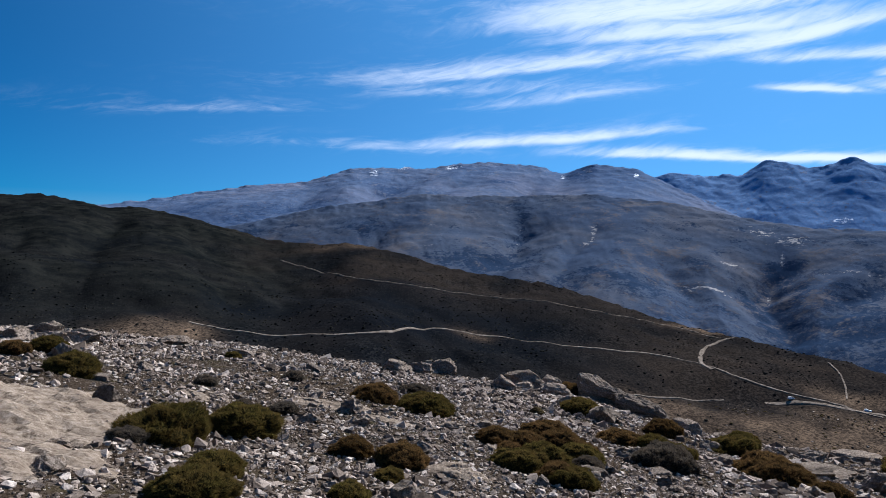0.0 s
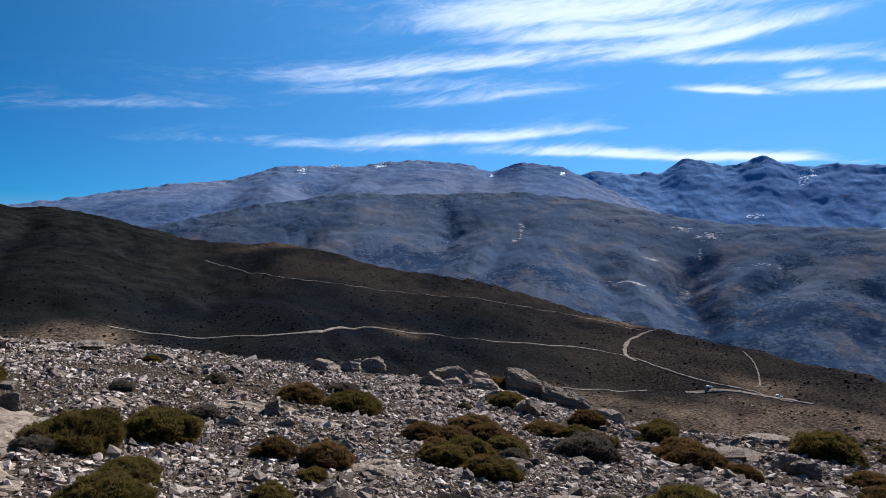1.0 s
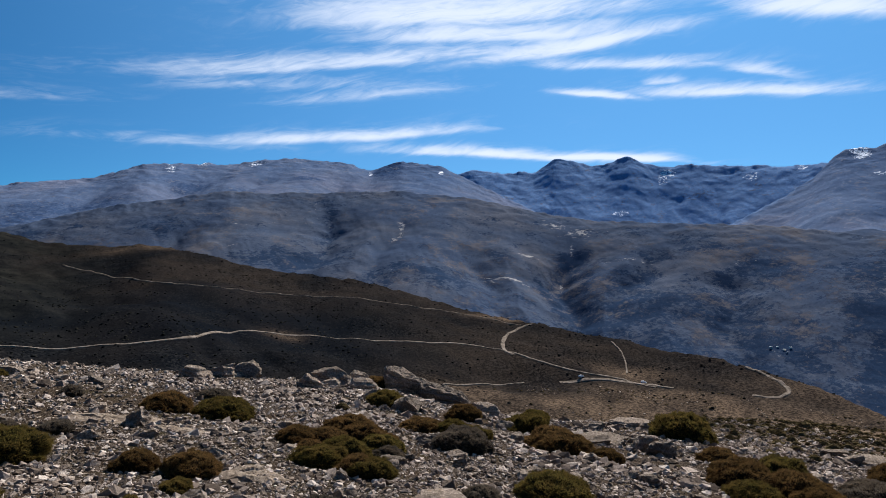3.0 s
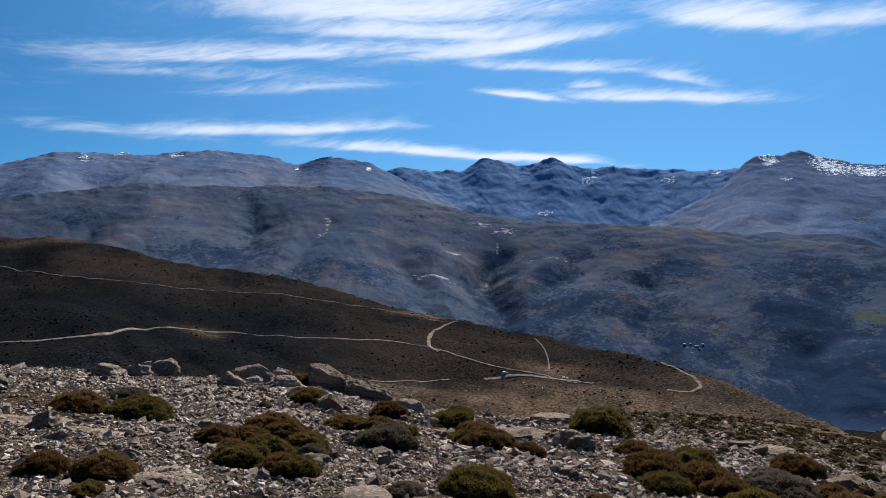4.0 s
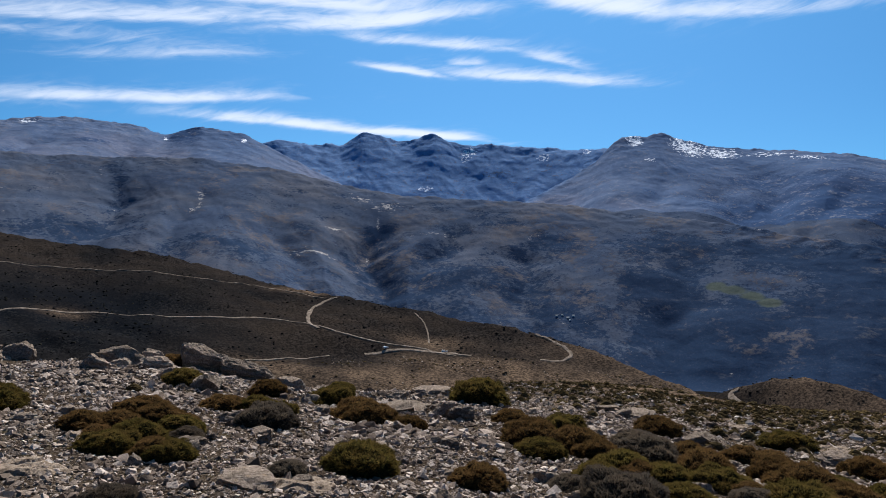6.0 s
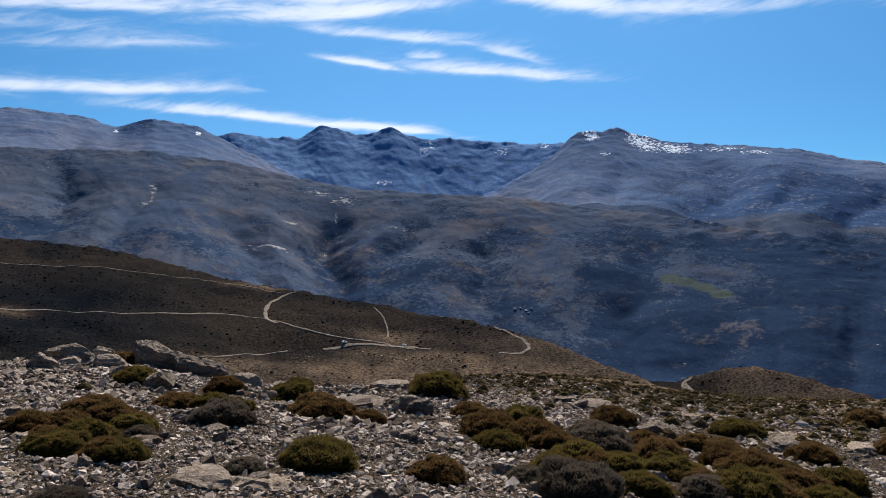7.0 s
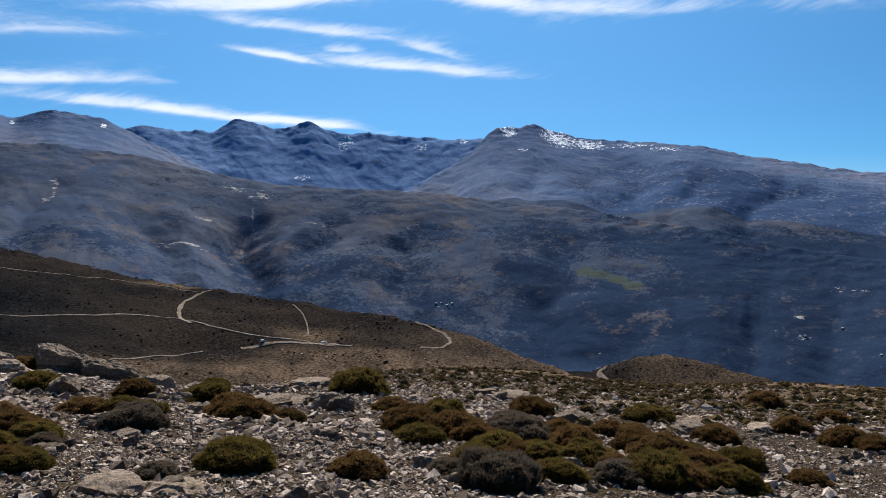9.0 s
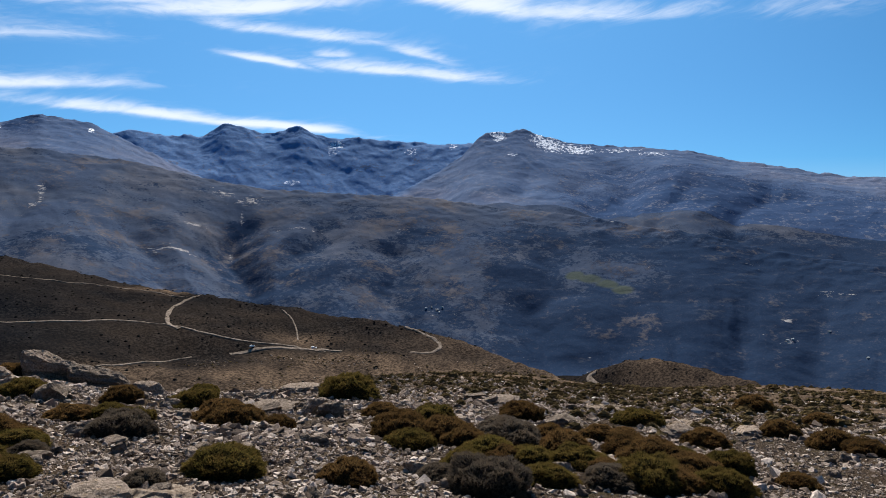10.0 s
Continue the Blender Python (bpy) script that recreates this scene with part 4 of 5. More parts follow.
# ---- cushion shrubs ----
def shrub_meshes(seed, lumps=6, tufts=10000):
    """A spiny cushion about 1 m wide: a lumpy dome of inner twigs, coloured shade-dark, under a dense coat of short
    fine blades, in tussocks with dark gaps.
    """
    rng = random.Random(seed)
    balls = [(Vector((0, 0, 0.10)), 0.40)]
    for k in range(lumps):
        a, d = k * 6.283 / lumps + rng.uniform(-0.4, 0.4), rng.uniform(0.16, 0.30)
        balls.append((Vector((math.cos(a) * d, math.sin(a) * d, rng.uniform(0.04, 0.24))), rng.uniform(0.17, 0.27)))
    off = Vector((seed * 1.7, seed * 0.3, 0))

    def reach(direction):
        """How far the cushion goes in a direction from its middle."""
        best = 0.0
        for c, r in balls:
            p = c.dot(direction)
            q = p * p - (c.length_squared - r * r)
            if q > 0:
                best = max(best, p + math.sqrt(q))
        return best * (1 + 0.13 * noise.noise(direction * 3.4 + off) + 0.07 * noise.noise(direction * 8 + off))

    bm = bmesh.new()
    bmesh.ops.create_icosphere(bm, subdivisions=4, radius=1.0)
    for v in bm.verts:
        d = v.co.normalized()
        v.co = d * (reach(d) * 0.93 + 0.03 * noise.noise(d * 15 + off))
        v.co.z = max(v.co.z * 1.08, -0.1)
    core = bpy.data.meshes.new("core")
    bm.to_mesh(core)
    bm.free()
    pts, tris = [], []
    while len(tris) < tufts * 2:
        z = rng.uniform(-0.16, 1)
        a = rng.uniform(0, 6.283)
        s = math.sqrt(max(0, 1 - z * z))
        d = Vector((s * math.cos(a), s * math.sin(a), z))
        thick = noise.noise(d * 7 + off)
        if thick < -0.28 and rng.random() < 0.7:
            continue
        base = d * reach(d)
        base.z = max(base.z * 1.08, 0.0)
        for _ in range(2):
            aim = (d + Vector((rng.gauss(0, 0.42), rng.gauss(0, 0.42), rng.gauss(0.30, 0.35)))).normalized()
            side = aim.cross(Vector((rng.gauss(0, 1), rng.gauss(0, 1), rng.gauss(0, 1)))).normalized() * rng.uniform(0.0022, 0.0040)
            tip = base + aim * rng.uniform(0.006, 0.026) * (1 + 0.9 * max(0.0, thick))
            foot = base - aim * 0.035
            n = len(pts)
            pts += [foot - side, foot + side, tip]
            tris.append((n, n + 1, n + 2))
    return core, mesh_from("foliage", np.array([p[:] for p in pts]), np.array(tris))


SHRUBS = {}
for kind, label in (("green", "olive-green spiny cushion shrub on stony ground"), ("rusty", "rust-brown dry cushion shrub on stony ground"), ("grey", "grey-brown twiggy cushion shrub among stones")):
    for v in range(4):
        core, coat = shrub_meshes(len(SHRUBS) * 7 + 3, 4 + 2 * v)
        base = new("cushion_shrub")
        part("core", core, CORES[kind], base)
        part("foliage", coat, LEAVES[kind], base)
        tagged(base, label, "shrub", "cushion shrubs")
        SHRUBS[kind, v] = base
# x, y, width in metres
GREEN = [(-5.10, 9.68, 0.84), (-4.41, 14.87, 0.38), (-2.23, 7.92, 0.89), (-2.78, 7.04, 0.97), (-1.89, 5.88, 0.54), (-1.79, 5.03, 0.65), (-0.75, 5.81, 0.42),
         (-0.48, 6.68, 0.31), (-0.28, 11.97, 1.08), (-6.45, 11.51, 0.68), (0.92, 8.31, 0.70), (1.43, 7.79, 0.60), (3.29, 16.50, 1.10), (3.71, 12.25, 0.84),
         (7.98, 18.43, 0.80), (5.95, 14.21, 1.01), (3.35, 7.01, 1.03), (7.85, 18.43, 0.71), (10.92, 15.84, 1.75), (8.73, 9.92, 1.05), (7.32, 6.96, 0.99),
         (7.28, 6.12, 0.93), (7.45, 4.42, 1.00), (14.54, 9.09, 1.06), (9.44, 4.41, 0.84), (8.06, 3.80, 0.80), (1.27, 8.85, 0.63), (3.97, 11.81, 0.66),
         (6.89, 8.22, 0.86), (6.20, 6.28, 0.72)]
OLIVE = [(6.50, 5.21, 0.75), (7.78, 5.69, 0.78), (9.64, 5.27, 0.79), (1.98, 10.03, 0.72)]
RUSTY = [(-0.95, 7.63, 0.49), (-0.40, 7.42, 0.58), (-1.14, 12.14, 0.93), (-6.39, 10.44, 0.53), (0.78, 9.97, 0.62), (1.19, 10.08, 0.67), (1.79, 10.44, 0.88),
         (4.08, 22.33, 1.18), (3.14, 12.42, 0.84), (4.91, 15.47, 0.92), (5.42, 11.24, 1.15), (5.93, 10.60, 0.65), (5.43, 11.72, 1.13), (4.44, 6.26, 0.72),
         (9.09, 11.89, 0.93), (7.44, 9.17, 1.14), (8.04, 8.70, 1.15), (11.98, 10.50, 1.12), (8.46, 6.48, 0.95), (7.77, 5.26, 0.51), (9.14, 5.39, 1.03),
         (10.56, 7.34, 0.80), (12.33, 6.24, 0.86), (8.89, 4.63, 0.81), (22.50, 9.92, 1.30)]
DRY = [(12.23, 6.16, 0.85), (14.32, 4.71, 0.93), (14.03, 4.08, 0.78), (9.67, 3.58, 0.56), (15.14, 6.07, 0.87), (19.77, 6.93, 0.93), (1.65, 11.27, 0.80),
       (1.35, 8.23, 0.52), (2.05, 10.23, 0.65), (0.90, 9.16, 0.49), (3.47, 12.48, 0.69), (7.85, 7.97, 0.80), (7.08, 6.33, 0.77), (9.43, 7.58, 0.86),
       (9.36, 5.97, 0.89), (7.65, 4.17, 0.78), (11.47, 7.44, 0.73), (1.33, 7.85, 0.57)]
GREY = [(-3.61, 10.77, 0.45), (-2.75, 13.10, 0.49), (-2.65, 9.39, 0.34), (-2.13, 9.54, 0.41), (-2.92, 6.55, 0.44), (-0.53, 13.94, 0.67), (1.98, 9.39, 0.51),
        (3.48, 10.67, 0.96), (2.45, 6.85, 0.46), (8.80, 7.82, 1.09), (5.65, 6.20, 0.57), (5.58, 5.22, 0.96), (0.72, 5.98, 0.49), (7.05, 4.70, 0.69),
        (9.68, 8.95, 0.82)]
PLANTED, used = [], set()
for kind, rows in (("green", GREEN + OLIVE), ("rusty", RUSTY + DRY), ("grey", GREY)):
    for i, (x, y, w) in enumerate(rows):
        rng = random.Random(i * 31 + len(kind))
        src = SHRUBS[kind, i % 4]
        m = pose(x, y, ground_z(x, y) - 0.05 * w, rng.uniform(-6, 6), rng.uniform(-6, 6), rng.uniform(0, 360))
        ob = src if src.name not in used else copy_thing(src, m)
        used.add(src.name)
        ob.matrix_world = m @ Matrix.Diagonal((w * rng.uniform(1.0, 1.2), w * rng.uniform(0.95, 1.15), w * rng.uniform(0.56, 0.80), 1))
        PLANTED.append((x, y, w * 0.5))


# ---- scattered stones, chips, scrub and dry grass ----
def joined(name, templates, spots, material, label):
    """Many small pieces in one mesh. spots: x, y, z, size, turn, squash, template."""
    vs, fs, n = [], [], 0
    for t, (v, f) in enumerate(templates):
        s = spots[spots[:, 6] == t]
        if not len(s):
            continue
        c, sn = np.cos(s[:, 4])[:, None], np.sin(s[:, 4])[:, None]
        px, py, pz = v[:, 0][None], v[:, 1][None], v[:, 2][None]
        size = s[:, 3][:, None]
        P = np.stack([(px * c - py * sn) * size + s[:, 0][:, None], (px * sn + py * c) * size + s[:, 1][:, None], pz * size * s[:, 5][:, None] + s[:, 2][:, None]], -1)
        vs.append(P.reshape(-1, 3))
        fs.append((f[None] + (np.arange(len(s)) * len(v))[:, None, None]).reshape(-1, 3) + n)
        n += len(s) * len(v)
    mesh = mesh_from(name, np.concatenate(vs), np.concatenate(fs))
    mesh.materials.append(material)
    return tagged(new(name, mesh), label, "", "", "stuff")


def scatter(n, r0, r1, b0, b1, seed, power=1.0, keep=None, clear=True):
    """Places over a sector of the hill, with a keep chance by place; none inside shrubs and boulders."""
    rng = np.random.RandomState(seed)
    r = (r0 ** power + (r1 ** power - r0 ** power) * rng.rand(n)) ** (1 / power)
    b = np.radians(b0 + (b1 - b0) * rng.rand(n))
    x, y = r * np.sin(b), r * np.cos(b)
    ok = np.ones(n, bool)
    if keep is not None:
        ok &= rng.rand(n) < keep(x, y)
    if clear:
        for sx, sy, sr in PLANTED:
            ok &= (x - sx) ** 2 + (y - sy) ** 2 > (sr * 0.9) ** 2
    x, y = x[ok], y[ok]
    return x, y, height(x, y), rng


def stony_chance(x, y):
    b = np.degrees(np.arctan2(x, y))
    r = np.hypot(x, y)
    v = 0.90 + 0.8 * fractal(x, y, 2.2, 4, 97) - 0.015 * np.clip(b - 35, 0, 50) * np.clip((r - 14) / 14, 0.0, 1.5)
    return np.clip(v, 0.06, 1)


CHIPS = [block_stone(k, 0.8) for k in range(1)] + [hull(k, 17, 0.66) for k in range(10)] + [slab(k) for k in range(3)]
rows = []
x, y, z, rng = scatter(7000, 0.4, 6, -180, 180, 8, 1.3, None, False)
size = 0.02 * (0.09 / 0.02) ** (rng.rand(len(x)) ** 1.6)
rows.append(np.stack([x, y, z + size * 0.06, size, rng.rand(len(x)) * 6.28, 0.7 + 0.9 * rng.rand(len(x)), rng.randint(0, len(CHIPS), len(x))], -1))
for n, r0, r1, s0, s1, power, seed in ((46000, 4.2, 15, 0.018, 0.05, 1.3, 1), (50000, 5, 22, 0.03, 0.10, 1.4, 2), (24000, 12, 46, 0.06, 0.17, 1.3, 3), (2800, 14, 50, 0.14, 0.30, 1.2, 4), (6500, 5, 24, 0.07, 0.16, 1.4, 5)):
    x, y, z, rng = scatter(n, r0, r1, -37, 82, seed, power, stony_chance)
    k = len(x)
    size = s0 * (s1 / s0) ** (rng.rand(k) ** 1.6)
    rows.append(np.stack([x, y, z + size * 0.06, size, rng.rand(k) * 6.28, 0.7 + 0.9 * rng.rand(k), rng.randint(0, len(CHIPS), k)], -1))
# heaps of coarser rubble by the boulders and outcrops
for n, r0, r1, b0, b1, seed in ((1300, 14, 22, 1, 15, 6), (1100, 10.5, 18, 22, 42, 7), (600, 9, 15, 60, 74, 13)):
    x, y, z, rng = scatter(n, r0, r1, b0, b1, seed, 1.3, lambda x, y: np.clip(0.55 + 1.3 * fractal(x, y, 2.6, 3, 98), 0, 1))
    k = len(x)
    size = 0.10 * (0.24 / 0.10) ** (rng.rand(k) ** 1.5)
    rows.append(np.stack([x, y, z + size * 0.1, size, rng.rand(k) * 6.28, 0.8 + 0.6 * rng.rand(k), rng.randint(1, len(CHIPS), k)], -1))
joined("gravel", CHIPS, np.concatenate(rows), MAT_CHIPS, "angular limestone chips and rubble strewn over the hilltop")

# larger loose stones, each its own thing
STONES = []
for k in range(12):
    mesh = rock_mesh("stone", 500 + k, 1.5, 1.1, 0.75, 12, 3, 1.5)
    mesh.materials.append(MAT_STONE)
    STONES.append(mesh)
x, y, z, rng = scatter(520, 5.0, 24, -36, 80, 9, 1.25, stony_chance)
for i in range(min(len(x), 270)):
    size = 0.13 * (0.30 / 0.13) ** (rng.rand() ** 1.6)
    ob = new("stone", STONES[i % 12])
    ob.matrix_world = pose(x[i], y[i], z[i] + size * 0.16, rng.uniform(-18, 18), rng.uniform(-18, 18), rng.uniform(0, 360)) @ Matrix.Diagonal((size, size, size * rng.uniform(0.6, 1.0), 1))
    tagged(ob, "large angular limestone block on stony ground" if size > 0.22 else "loose angular grey limestone stone on soil", "stone", "loose stones")


def scrub_template(seed, blades, rings, thin=1.0):
    """A small low bush for the slopes: a lumpy cushion with a few blades."""
    rng = random.Random(seed)
    v, f = [], []
    for i in range(rings):
        up = i / rings * 1.35
        zz, rr = math.sin(up) * 0.40, math.cos(up) * 0.5
        for k in range(7):
            a = k / 7 * 6.283 + i * 0.45
            q = rr * rng.uniform(0.78, 1.15)
            q *= 0.85 if blades > 100 else 1.0
            v.append((q * math.cos(a), q * math.sin(a), zz * rng.uniform(0.85, 1.1) * (0.85 if blades > 100 else 1.0) - 0.05))
    v.append((0, 0, 0.33 if blades > 100 else 0.38))
    for i in range(rings - 1):
        for k in range(7):
            a, b = i * 7 + k, i * 7 + (k + 1) % 7
            f += [(a, b, b + 7), (a, b + 7, a + 7)]
    top = (rings - 1) * 7
    f += [(top + k, top + (k + 1) % 7, len(v) - 1) for k in range(7)]
    for _ in range(blades):
        a, up = rng.uniform(0, 6.283), rng.uniform(0.05, 1.5)
        d = Vector((math.cos(a) * math.cos(up), math.sin(a) * math.cos(up), math.sin(up)))
        p = Vector((d.x * 0.5, d.y * 0.5, d.z * 0.38 - 0.04))
        t = p + (d + Vector((rng.gauss(0, 0.5), rng.gauss(0, 0.5), rng.gauss(0.3, 0.4)))).normalized() * rng.uniform(0.05, 0.11)
        s = Vector((rng.gauss(0, 1), rng.gauss(0, 1), rng.gauss(0, 1))).cross(d).normalized() * rng.uniform(0.018, 0.034) * thin
        n = len(v)
        v += [tuple(p - s), tuple(p + s), tuple(t)]
        f.append((n, n + 1, n + 2))
    return np.array(v), np.array(f)


def slope_material():
    m = Mat("slope_scrub", 0.9)
    colour = m.ramp(m.noise(0.9, 4, 0.7), [(0.3, (0.030, 0.021, 0.010)), (0.5, (0.072, 0.050, 0.021)), (0.7, (0.14, 0.098, 0.042))])
    colour = m.mix(m.ramp(m.island(), [(0.2, 0.0), (1.0, 0.45)]), colour, (0.11, 0.085, 0.044))
    return m.done(colour)


MAT_SLOPE = slope_material()
BUSHES = [scrub_template(k, 36, 3) for k in range(6)]
NEAR_BUSHES = [scrub_template(80 + k, 340, 6, 0.30) for k in range(6)]


def slope_chance(x, y):
    b, r = np.degrees(np.arctan2(x, y)), np.hypot(x, y)
    return np.clip(0.12 + 0.032 * (b - 20), 0.03, 1.0) * np.clip(0.7 + 0.9 * fractal(x, y, 11, 3, 99), 0.08, 1) * np.clip((r - 12) / 16, 0, 1) * (1 - 0.7 * np.clip((44 - b) / 8, 0, 1) * np.clip((r - 45) / 20, 0, 1))


x, y, z, rng = scatter(9500, 9, 330, -36, 84, 21, 0.75, slope_chance)
size = 0.18 * (1.0 / 0.18) ** (rng.rand(len(x)) ** 1.3)
rows = np.stack([x, y, z, size, rng.rand(len(x)) * 6.28, 0.75 + 0.5 * rng.rand(len(x)), rng.randint(0, 6, len(x))], -1)
close = np.hypot(x, y) < 48
rows[close, 3] *= 0.7
joined("slope_scrub", BUSHES, rows[~close], MAT_SLOPE, "low olive and brown scrub covering the slope")
x, y, z, rng = scatter(7000, 12, 75, 22, 84, 25, 1.0, lambda x, y: np.clip(1.05 * slope_chance(x, y), 0, 0.8))
size = 0.14 * (0.55 / 0.14) ** (rng.rand(len(x)) ** 1.4)
tufts = np.stack([x, y, z, size, rng.rand(len(x)) * 6.28, 0.8 + 0.5 * rng.rand(len(x)), rng.randint(0, 6, len(x))], -1)
joined("dry_tufts", [scrub_template(90 + k, 120, 4, 0.4) for k in range(6)], tufts, MAT_SLOPE, "small dry brown tufts scattered over the slope")
joined("hilltop_scrub", NEAR_BUSHES, rows[close], MAT_SLOPE, "small olive and brown cushion scrub among the stones")


def rise_chance(x, y):
    """The stony brown rise below the loop of the track."""
    b, r = np.degrees(np.arctan2(x, y)), np.hypot(x, y)
    return np.clip(0.35 + 1.1 * fractal(x, y, 22, 3, 103), 0.04, 1) * np.clip((470 + 26 * np.exp(-((b - 34) / 6) ** 2) - r) / 15, 0, 1)


x, y, z, rng = scatter(5200, 330, 500, 19, 56, 27, 1.0, rise_chance, False)
size = 0.45 * (2.1 / 0.45) ** (rng.rand(len(x)) ** 1.8)
joined("rise_scrub", BUSHES, np.stack([x, y, z, size, rng.rand(len(x)) * 6.28, 0.6 + 0.4 * rng.rand(len(x)), rng.randint(0, 6, len(x))], -1), MAT_SLOPE, "low brown scrub clumps on the stony rise")
x, y, z, rng = scatter(5200, 330, 495, 22, 56, 29, 1.0, rise_chance, False)
size = 0.3 * (1.3 / 0.3) ** (rng.rand(len(x)) ** 1.6)
joined("rise_stones", CHIPS, np.stack([x, y, z, size, rng.rand(len(x)) * 6.28, 0.6 + 0.5 * rng.rand(len(x)), rng.randint(0, len(CHIPS), len(x))], -1), MAT_CHIPS, "pale limestone blocks scattered over the brown rise")


def heath_material():
    m = Mat("heath_bushes", 0.95)
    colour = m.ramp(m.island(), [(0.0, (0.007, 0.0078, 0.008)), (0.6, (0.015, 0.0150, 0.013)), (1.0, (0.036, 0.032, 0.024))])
    return m.done(colour)


def heath_chance(x, y):
    b, r = np.degrees(np.arctan2(x, y)), np.hypot(x, y)
    return np.clip(0.55 + 0.8 * fractal(x, y, 60, 3, 101), 0.05, 1) * (1 - 0.85 * np.clip((b - 12) / 8, 0, 1) * np.clip((530 - r) / 40, 0, 1))


HEATH = [scrub_template(40 + k, 0, 2) for k in range(5)]
x, y, z, rng = scatter(42000, 390, 1100, -37, 72, 23, 0.9, heath_chance, False)
size = 0.6 * (2.6 / 0.6) ** (rng.rand(len(x)) ** 2.2)
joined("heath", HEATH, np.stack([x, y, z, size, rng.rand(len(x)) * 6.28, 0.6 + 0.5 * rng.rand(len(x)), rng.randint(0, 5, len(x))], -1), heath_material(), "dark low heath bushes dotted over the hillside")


# ---- dirt tracks ----
def track_material():
    m = Mat("dirt_track", 0.95)
    n = m.noise(0.35, 5, 0.7)
    colour = m.ramp(n, [(0.34, (0.075, 0.058, 0.044)), (0.5, (0.185, 0.146, 0.112)), (0.66, (0.29, 0.232, 0.185))])
    return m.done(colour, m.noise(3, 4, 0.7), 0.4, 0.1)


MAT_TRACK = track_material()


def track(points, width, label):
    """A dirt track draped over the ground: a crowned bed with verges that go down into the soil."""
    p = np.array(points, float)
    seg = np.concatenate([[0], np.cumsum(np.hypot(*np.diff(p, axis=0).T))])
    s = np.arange(0, seg[-1], 2.5)
    k = np.hanning(17)
    line = np.stack([np.interp(s, seg, p[:, i]) for i in (0, 1)], -1)
    line = np.stack([np.convolve(np.pad(line[:, i], 8, "reflect", reflect_type="odd"), k / k.sum(), "valid") for i in (0, 1)], -1)
    d = np.gradient(line, axis=0)
    d /= np.linalg.norm(d, axis=1)[:, None]
    side = np.stack([d[:, 1], -d[:, 0]], -1)
    wob = 1 + 0.16 * fractal(line[:, 0], line[:, 1], 14, 2, 111)
    cols = []
    for o, lift in ((-0.72, -0.7), (-0.5, 0.10), (-0.2, 0.16), (0.2, 0.16), (0.5, 0.10), (0.72, -0.7)):
        q = line + side * (o * width * wob)[:, None]
        cols.append(np.concatenate([q, (height(q[:, 0], q[:, 1]) + lift + 0.32)[:, None]], 1))
    v = np.stack(cols, 1)
    n = len(s)
    i, j = np.meshgrid(np.arange(n - 1), np.arange(5), indexing="ij")
    quads = np.stack([i * 6 + j, (i + 1) * 6 + j, (i + 1) * 6 + j + 1, i * 6 + j + 1], -1).reshape(-1, 4)[:, ::-1]
    mesh = mesh_from("track", v.reshape(-1, 3), quads)
    mesh.materials.append(MAT_TRACK)
    return tagged(new("road", mesh), label, "", "", "structure")


MAIN_TRACK = [(-157, 436), (-147, 434), (-135, 440), (-116, 438), (-93, 442), (-63, 437), (-36, 447), (-16, 486), (7, 504), (32, 513), (44, 507), (60, 505), (87, 500), (111, 495), (142, 506), (166, 506), (181, 491), (197, 464), (221, 443), (234, 435), (252, 429), (261, 413)]
BEND = [(184, 477), (181, 490), (191, 519), (208, 554), (225, 573), (245, 586)]
RIDGE_TRACK = [(-185, 800), (-149, 762), (-104, 705), (-65, 657), (-32, 632), (-1, 644), (24, 651), (60, 635), (109, 625), (138, 619), (164, 623), (189, 622), (212, 602), (234, 585)]
FOOTPATH = [(284, 516), (278, 489), (271, 470), (258, 446)]
LOWER_TRACK = [(114, 418), (132, 423), (155, 434), (176, 436)]
LOOP = [(200, 433), (216, 432), (236, 428), (258, 426), (272, 408)]
HAIRPIN = [(341, 425), (343, 408), (340, 388), (334, 374), (324, 366), (316, 366), (305, 377)]
KNOLL_TRACK = [(497, 358), (495, 367), (491, 364), (483, 346), (475, 327)]
track(MAIN_TRACK, 1.7, "pale dirt track winding along the hillside")
track(BEND, 2.5, "pale dirt track bending up to the ridge")
track(RIDGE_TRACK, 1.15, "narrow dirt track below the ridge line")
track(FOOTPATH, 1.1, "faint footpath climbing the hillside")
track(LOWER_TRACK, 1.3, "dirt track on the lower slope")
track(LOOP, 3.0, "dirt parking loop beside the track")
track(HAIRPIN, 2.5, "dirt track turning in a hairpin bend")
track(KNOLL_TRACK, 3.6, "dirt track at the foot of a knoll")


# ---- cars parked by the track ----
def simple_material(name, colour, rough=0.5, metal=0.0, vary=0.1):
    m = Mat(name, rough, 0.4)
    m.bsdf.inputs["Metallic"].default_value = metal
    n = m.noise(3.0, 4, 0.6)
    lo, hi = tuple(c * (1 - vary) for c in colour), tuple(min(1, c * (1 + vary)) for c in colour)
    return m.done(m.ramp(n, [(0.3, lo), (0.7, hi)]))


PAINT, RUBBER, RIM = simple_material("white_car_paint", (0.80, 0.80, 0.79), 0.25), simple_material("tyre_rubber", (0.02, 0.02, 0.02), 0.8), simple_material("alloy", (0.5, 0.5, 0.52), 0.35, 0.9)
GLASS = simple_material("dark_car_glass", (0.02, 0.025, 0.03), 0.05)
LAMP, TAIL = simple_material("headlight_glass", (0.7, 0.7, 0.7), 0.1), simple_material("tail_light_red", (0.4, 0.02, 0.02), 0.2)


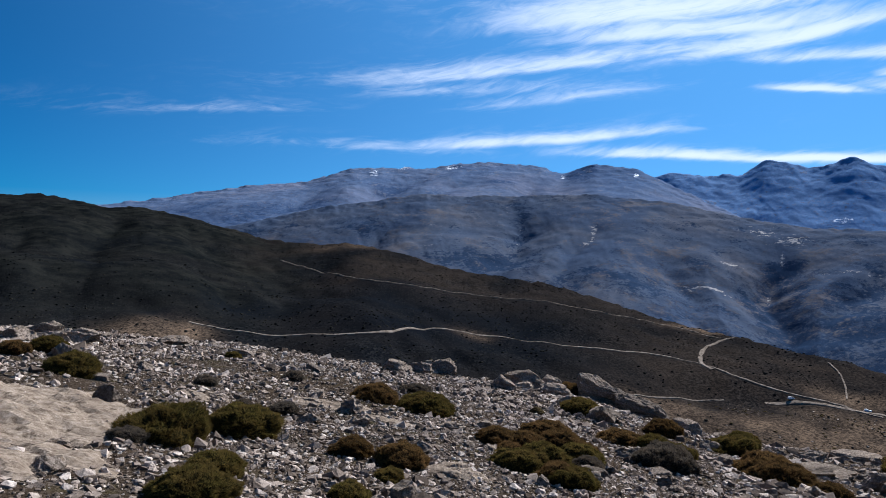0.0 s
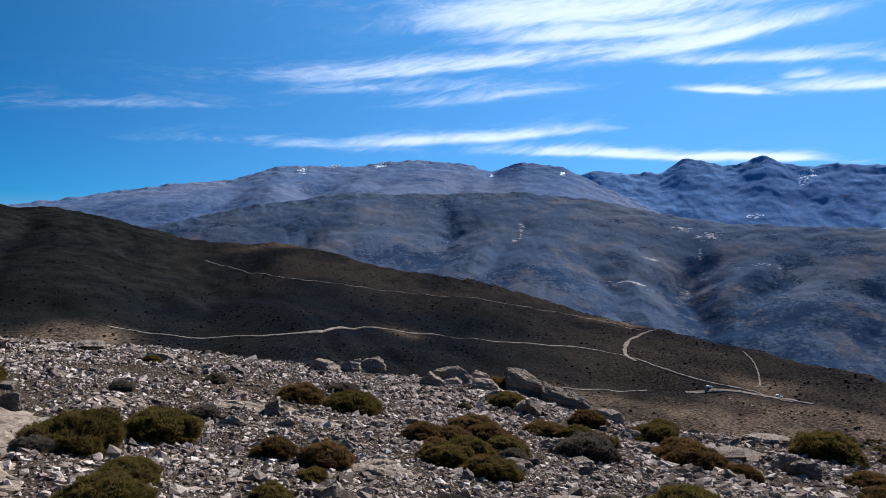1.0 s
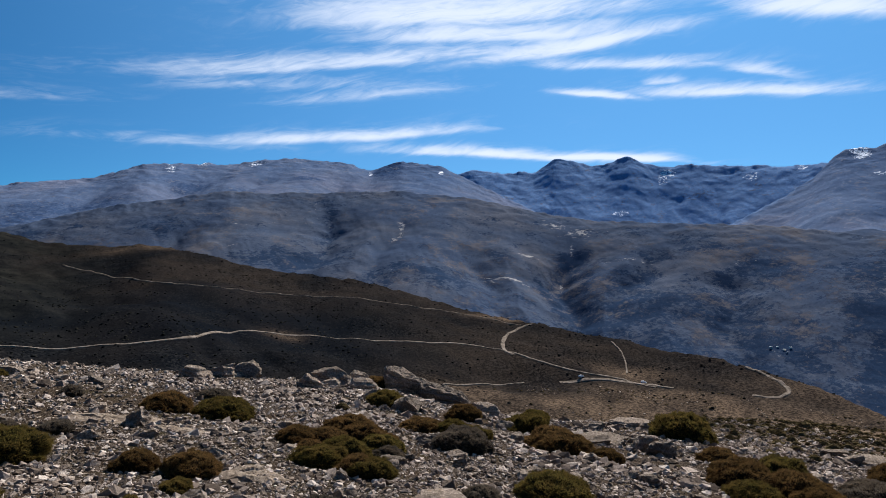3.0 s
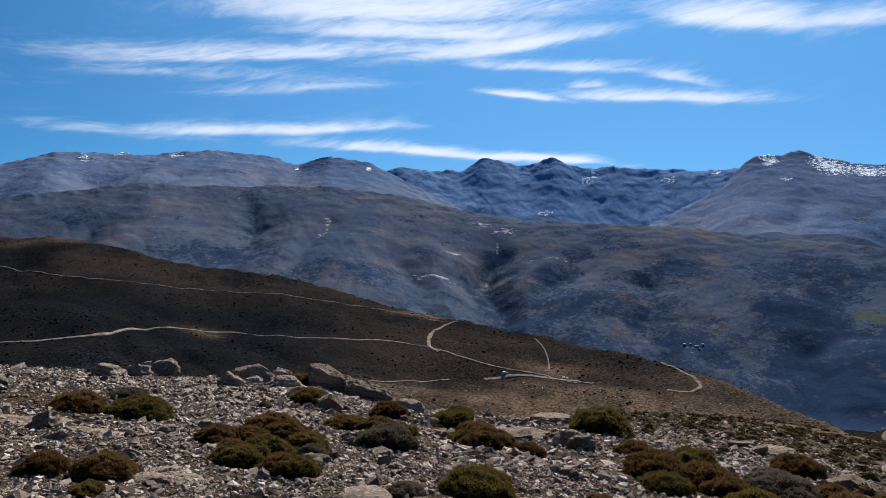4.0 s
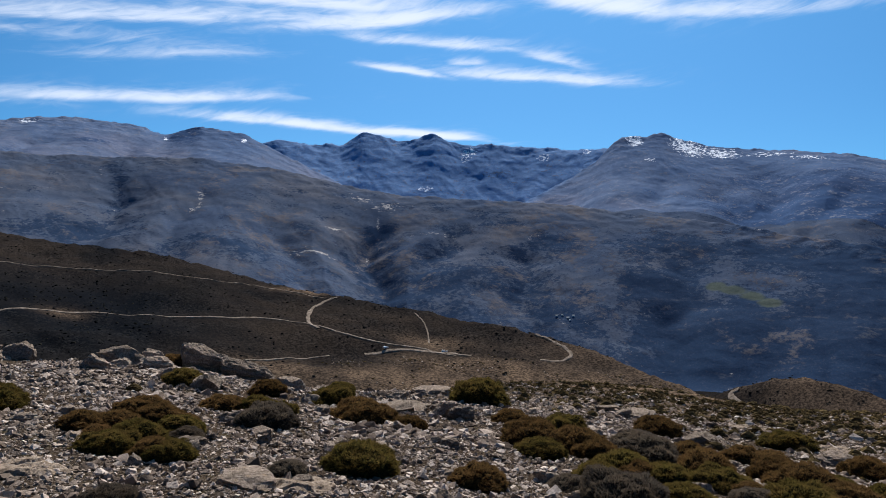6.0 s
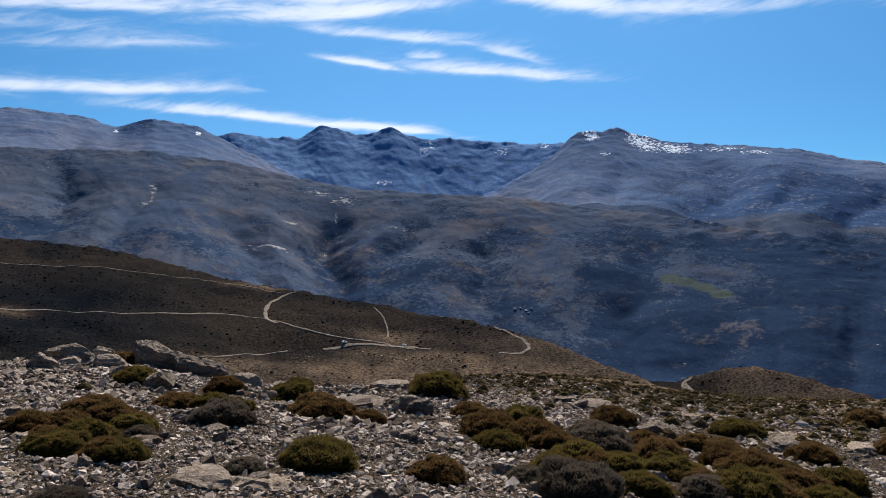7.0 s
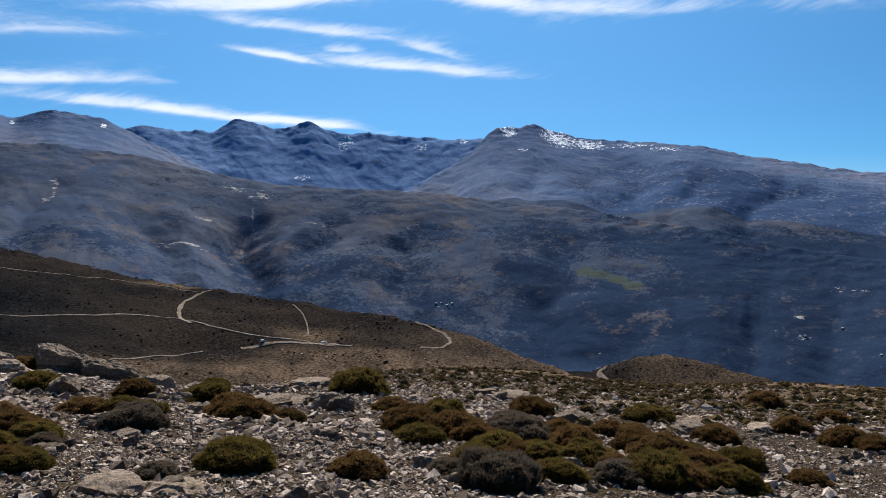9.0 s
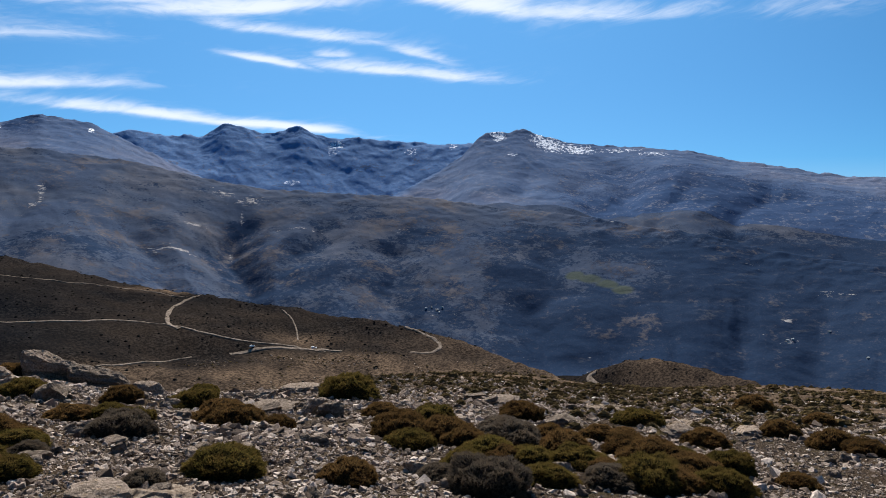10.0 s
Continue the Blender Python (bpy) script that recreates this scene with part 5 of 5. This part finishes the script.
def loft(sections):
    """A body through cross sections along x: x, half width, lower z, upper z, upper half width."""
    bm = bmesh.new()
    rings = []
    for x, w, z0, z1, wt in sections:
        rings.append([bm.verts.new(p) for p in ((x, -w, z0), (x, -w * 1.02, (z0 + z1) / 2), (x, -wt, z1), (x, wt, z1), (x, w * 1.02, (z0 + z1) / 2), (x, w, z0))])
    for a, b in zip(rings, rings[1:]):
        for i in range(6):
            bm.faces.new((a[i], a[(i + 1) % 6], b[(i + 1) % 6], b[i]))
    bm.faces.new(rings[0][::-1])
    bm.faces.new(rings[-1])
    bmesh.ops.recalc_face_normals(bm, faces=bm.faces)
    bmesh.ops.bevel(bm, geom=bm.edges[:], offset=0.03, segments=1, affect="EDGES")
    return bm


def block(sx, sy, sz, x, y, z, bevel=0.0):
    bm = bmesh.new()
    bmesh.ops.create_cube(bm, size=1, matrix=Matrix.Translation((x, y, z)) @ Matrix.Diagonal((sx, sy, sz, 1)))
    if bevel:
        bmesh.ops.bevel(bm, geom=bm.edges[:], offset=bevel, segments=1, affect="EDGES")
    return bm


def disc(r, depth, x, y, z, n=20):
    bm = bmesh.new()
    bmesh.ops.create_cone(bm, cap_ends=True, segments=n, radius1=r, radius2=r, depth=depth, matrix=Matrix.Translation((x, y, z)) @ Matrix.Rotation(math.pi / 2, 4, "X"))
    return bm


def car(label):
    c = new("car")
    part("body", loft([(-2.1, 0.78, 0.35, 0.95, 0.72), (-1.9, 0.86, 0.30, 1.02, 0.80), (0.7, 0.88, 0.28, 1.00, 0.82), (1.7, 0.86, 0.30, 0.90, 0.76), (2.1, 0.74, 0.38, 0.74, 0.66)]), PAINT, c)
    part("roof", loft([(-1.95, 0.74, 0.98, 1.40, 0.62), (-1.5, 0.76, 0.98, 1.56, 0.62), (0.1, 0.76, 0.98, 1.58, 0.62), (0.95, 0.74, 0.96, 1.02, 0.70)]), PAINT, c)
    for s in (-1, 1):
        part("side_window", block(1.9, 0.02, 0.34, -0.7, s * 0.735, 1.24), GLASS, c, "dark side window")
        part("headlight", block(0.08, 0.32, 0.14, 2.06, s * 0.5, 0.66, 0.02), LAMP, c)
        part("tail_light", block(0.06, 0.16, 0.3, -2.1, s * 0.66, 0.85, 0.02), TAIL, c)
        for x in (-1.3, 1.3):
            w = part("wheel", disc(0.33, 0.22, x, s * 0.78, 0.33), RUBBER, c)
            part("rim", disc(0.2, 0.24, x, s * 0.785, 0.33, 12), RIM, w)
    part("windscreen", loft([(0.30, 0.66, 1.40, 1.46, 0.6), (0.86, 0.70, 1.03, 1.08, 0.68)]), GLASS, c, "dark windscreen")
    part("rear_window", block(0.04, 1.1, 0.3, -1.93, 0, 1.22), GLASS, c, "dark rear window")
    return tagged(c, label, "car", "cars by the track")


for label, x, y, turn in (("white hatchback car parked beside a dirt track", 216.8, 434.8, 12), ("white car on a dirt track at the parking loop", 259.1, 425.9, -28)):
    c = car(label)
    c.matrix_world = pose(x, y, ground_z(x, y) + 0.2, 0, 0, turn)

# ---- far farmhouses across the valley ----
WALL_WHITE, ROOF_TILE, WOOD = simple_material("limewash", (0.72, 0.70, 0.66), 0.9), simple_material("pale_roof_slab", (0.58, 0.55, 0.50), 0.85), simple_material("dark_wood", (0.06, 0.045, 0.03), 0.7)


def farmhouse(lx, ly, h, label):
    c = new("farmhouse")
    part("wall", block(lx, ly, h, 0, 0, h / 2), WALL_WHITE, c)
    bm = bmesh.new()
    e = 0.5
    v = [bm.verts.new(p) for p in ((-lx / 2 - e, -ly / 2 - e, h), (lx / 2 + e, -ly / 2 - e, h), (lx / 2 + e, ly / 2 + e, h), (-lx / 2 - e, ly / 2 + e, h), (-lx / 2 - e, 0, h + ly * 0.28), (lx / 2 + e, 0, h + ly * 0.28))]
    for f in ((0, 1, 5, 4), (2, 3, 4, 5), (0, 4, 3), (1, 2, 5), (3, 2, 1, 0)):
        bm.faces.new([v[i] for i in f])
    roof = part("roof", bm, ROOF_TILE, c)
    part("chimney", block(0.7, 0.7, 1.6, lx * 0.3, ly * 0.15, h + ly * 0.28), WALL_WHITE, roof)
    part("door", block(0.7, 0.12, 1.6, 0, -ly / 2 - 0.02, 0.8), WOOD, c)
    for x in (-lx * 0.3, lx * 0.3):
        part("window", block(0.5, 0.12, 0.5, x, -ly / 2 - 0.02, h * 0.6), WOOD, c)
    return tagged(c, label, "house", "far farmhouses")


# bearing, distance, length, turn
for k, (b, r, l, turn) in enumerate([(40.4, 1704, 9, 20), (40.85, 1708, 7, -30), (41.3, 1696, 10, 5), (41.73, 1704, 8, 40), (41.47, 1684, 6, 60), (68.1, 1696, 11, 70), (68.45, 1704, 8, 40), (70.8, 1768, 10, 60), (73.2, 1652, 9, 50)]):
    x, y = r * math.sin(radians(b)), r * math.cos(radians(b))
    l *= 0.55
    c = farmhouse(l, l * 0.62, 2.4 if k % 3 else 3.6, "small whitewashed farmhouse among terraces" if k % 3 else "two-storey whitewashed farmhouse among terraces")
    c.matrix_world = pose(x, y, ground_z(x, y) - 0.5, 0, 0, -b + turn * 0.6)
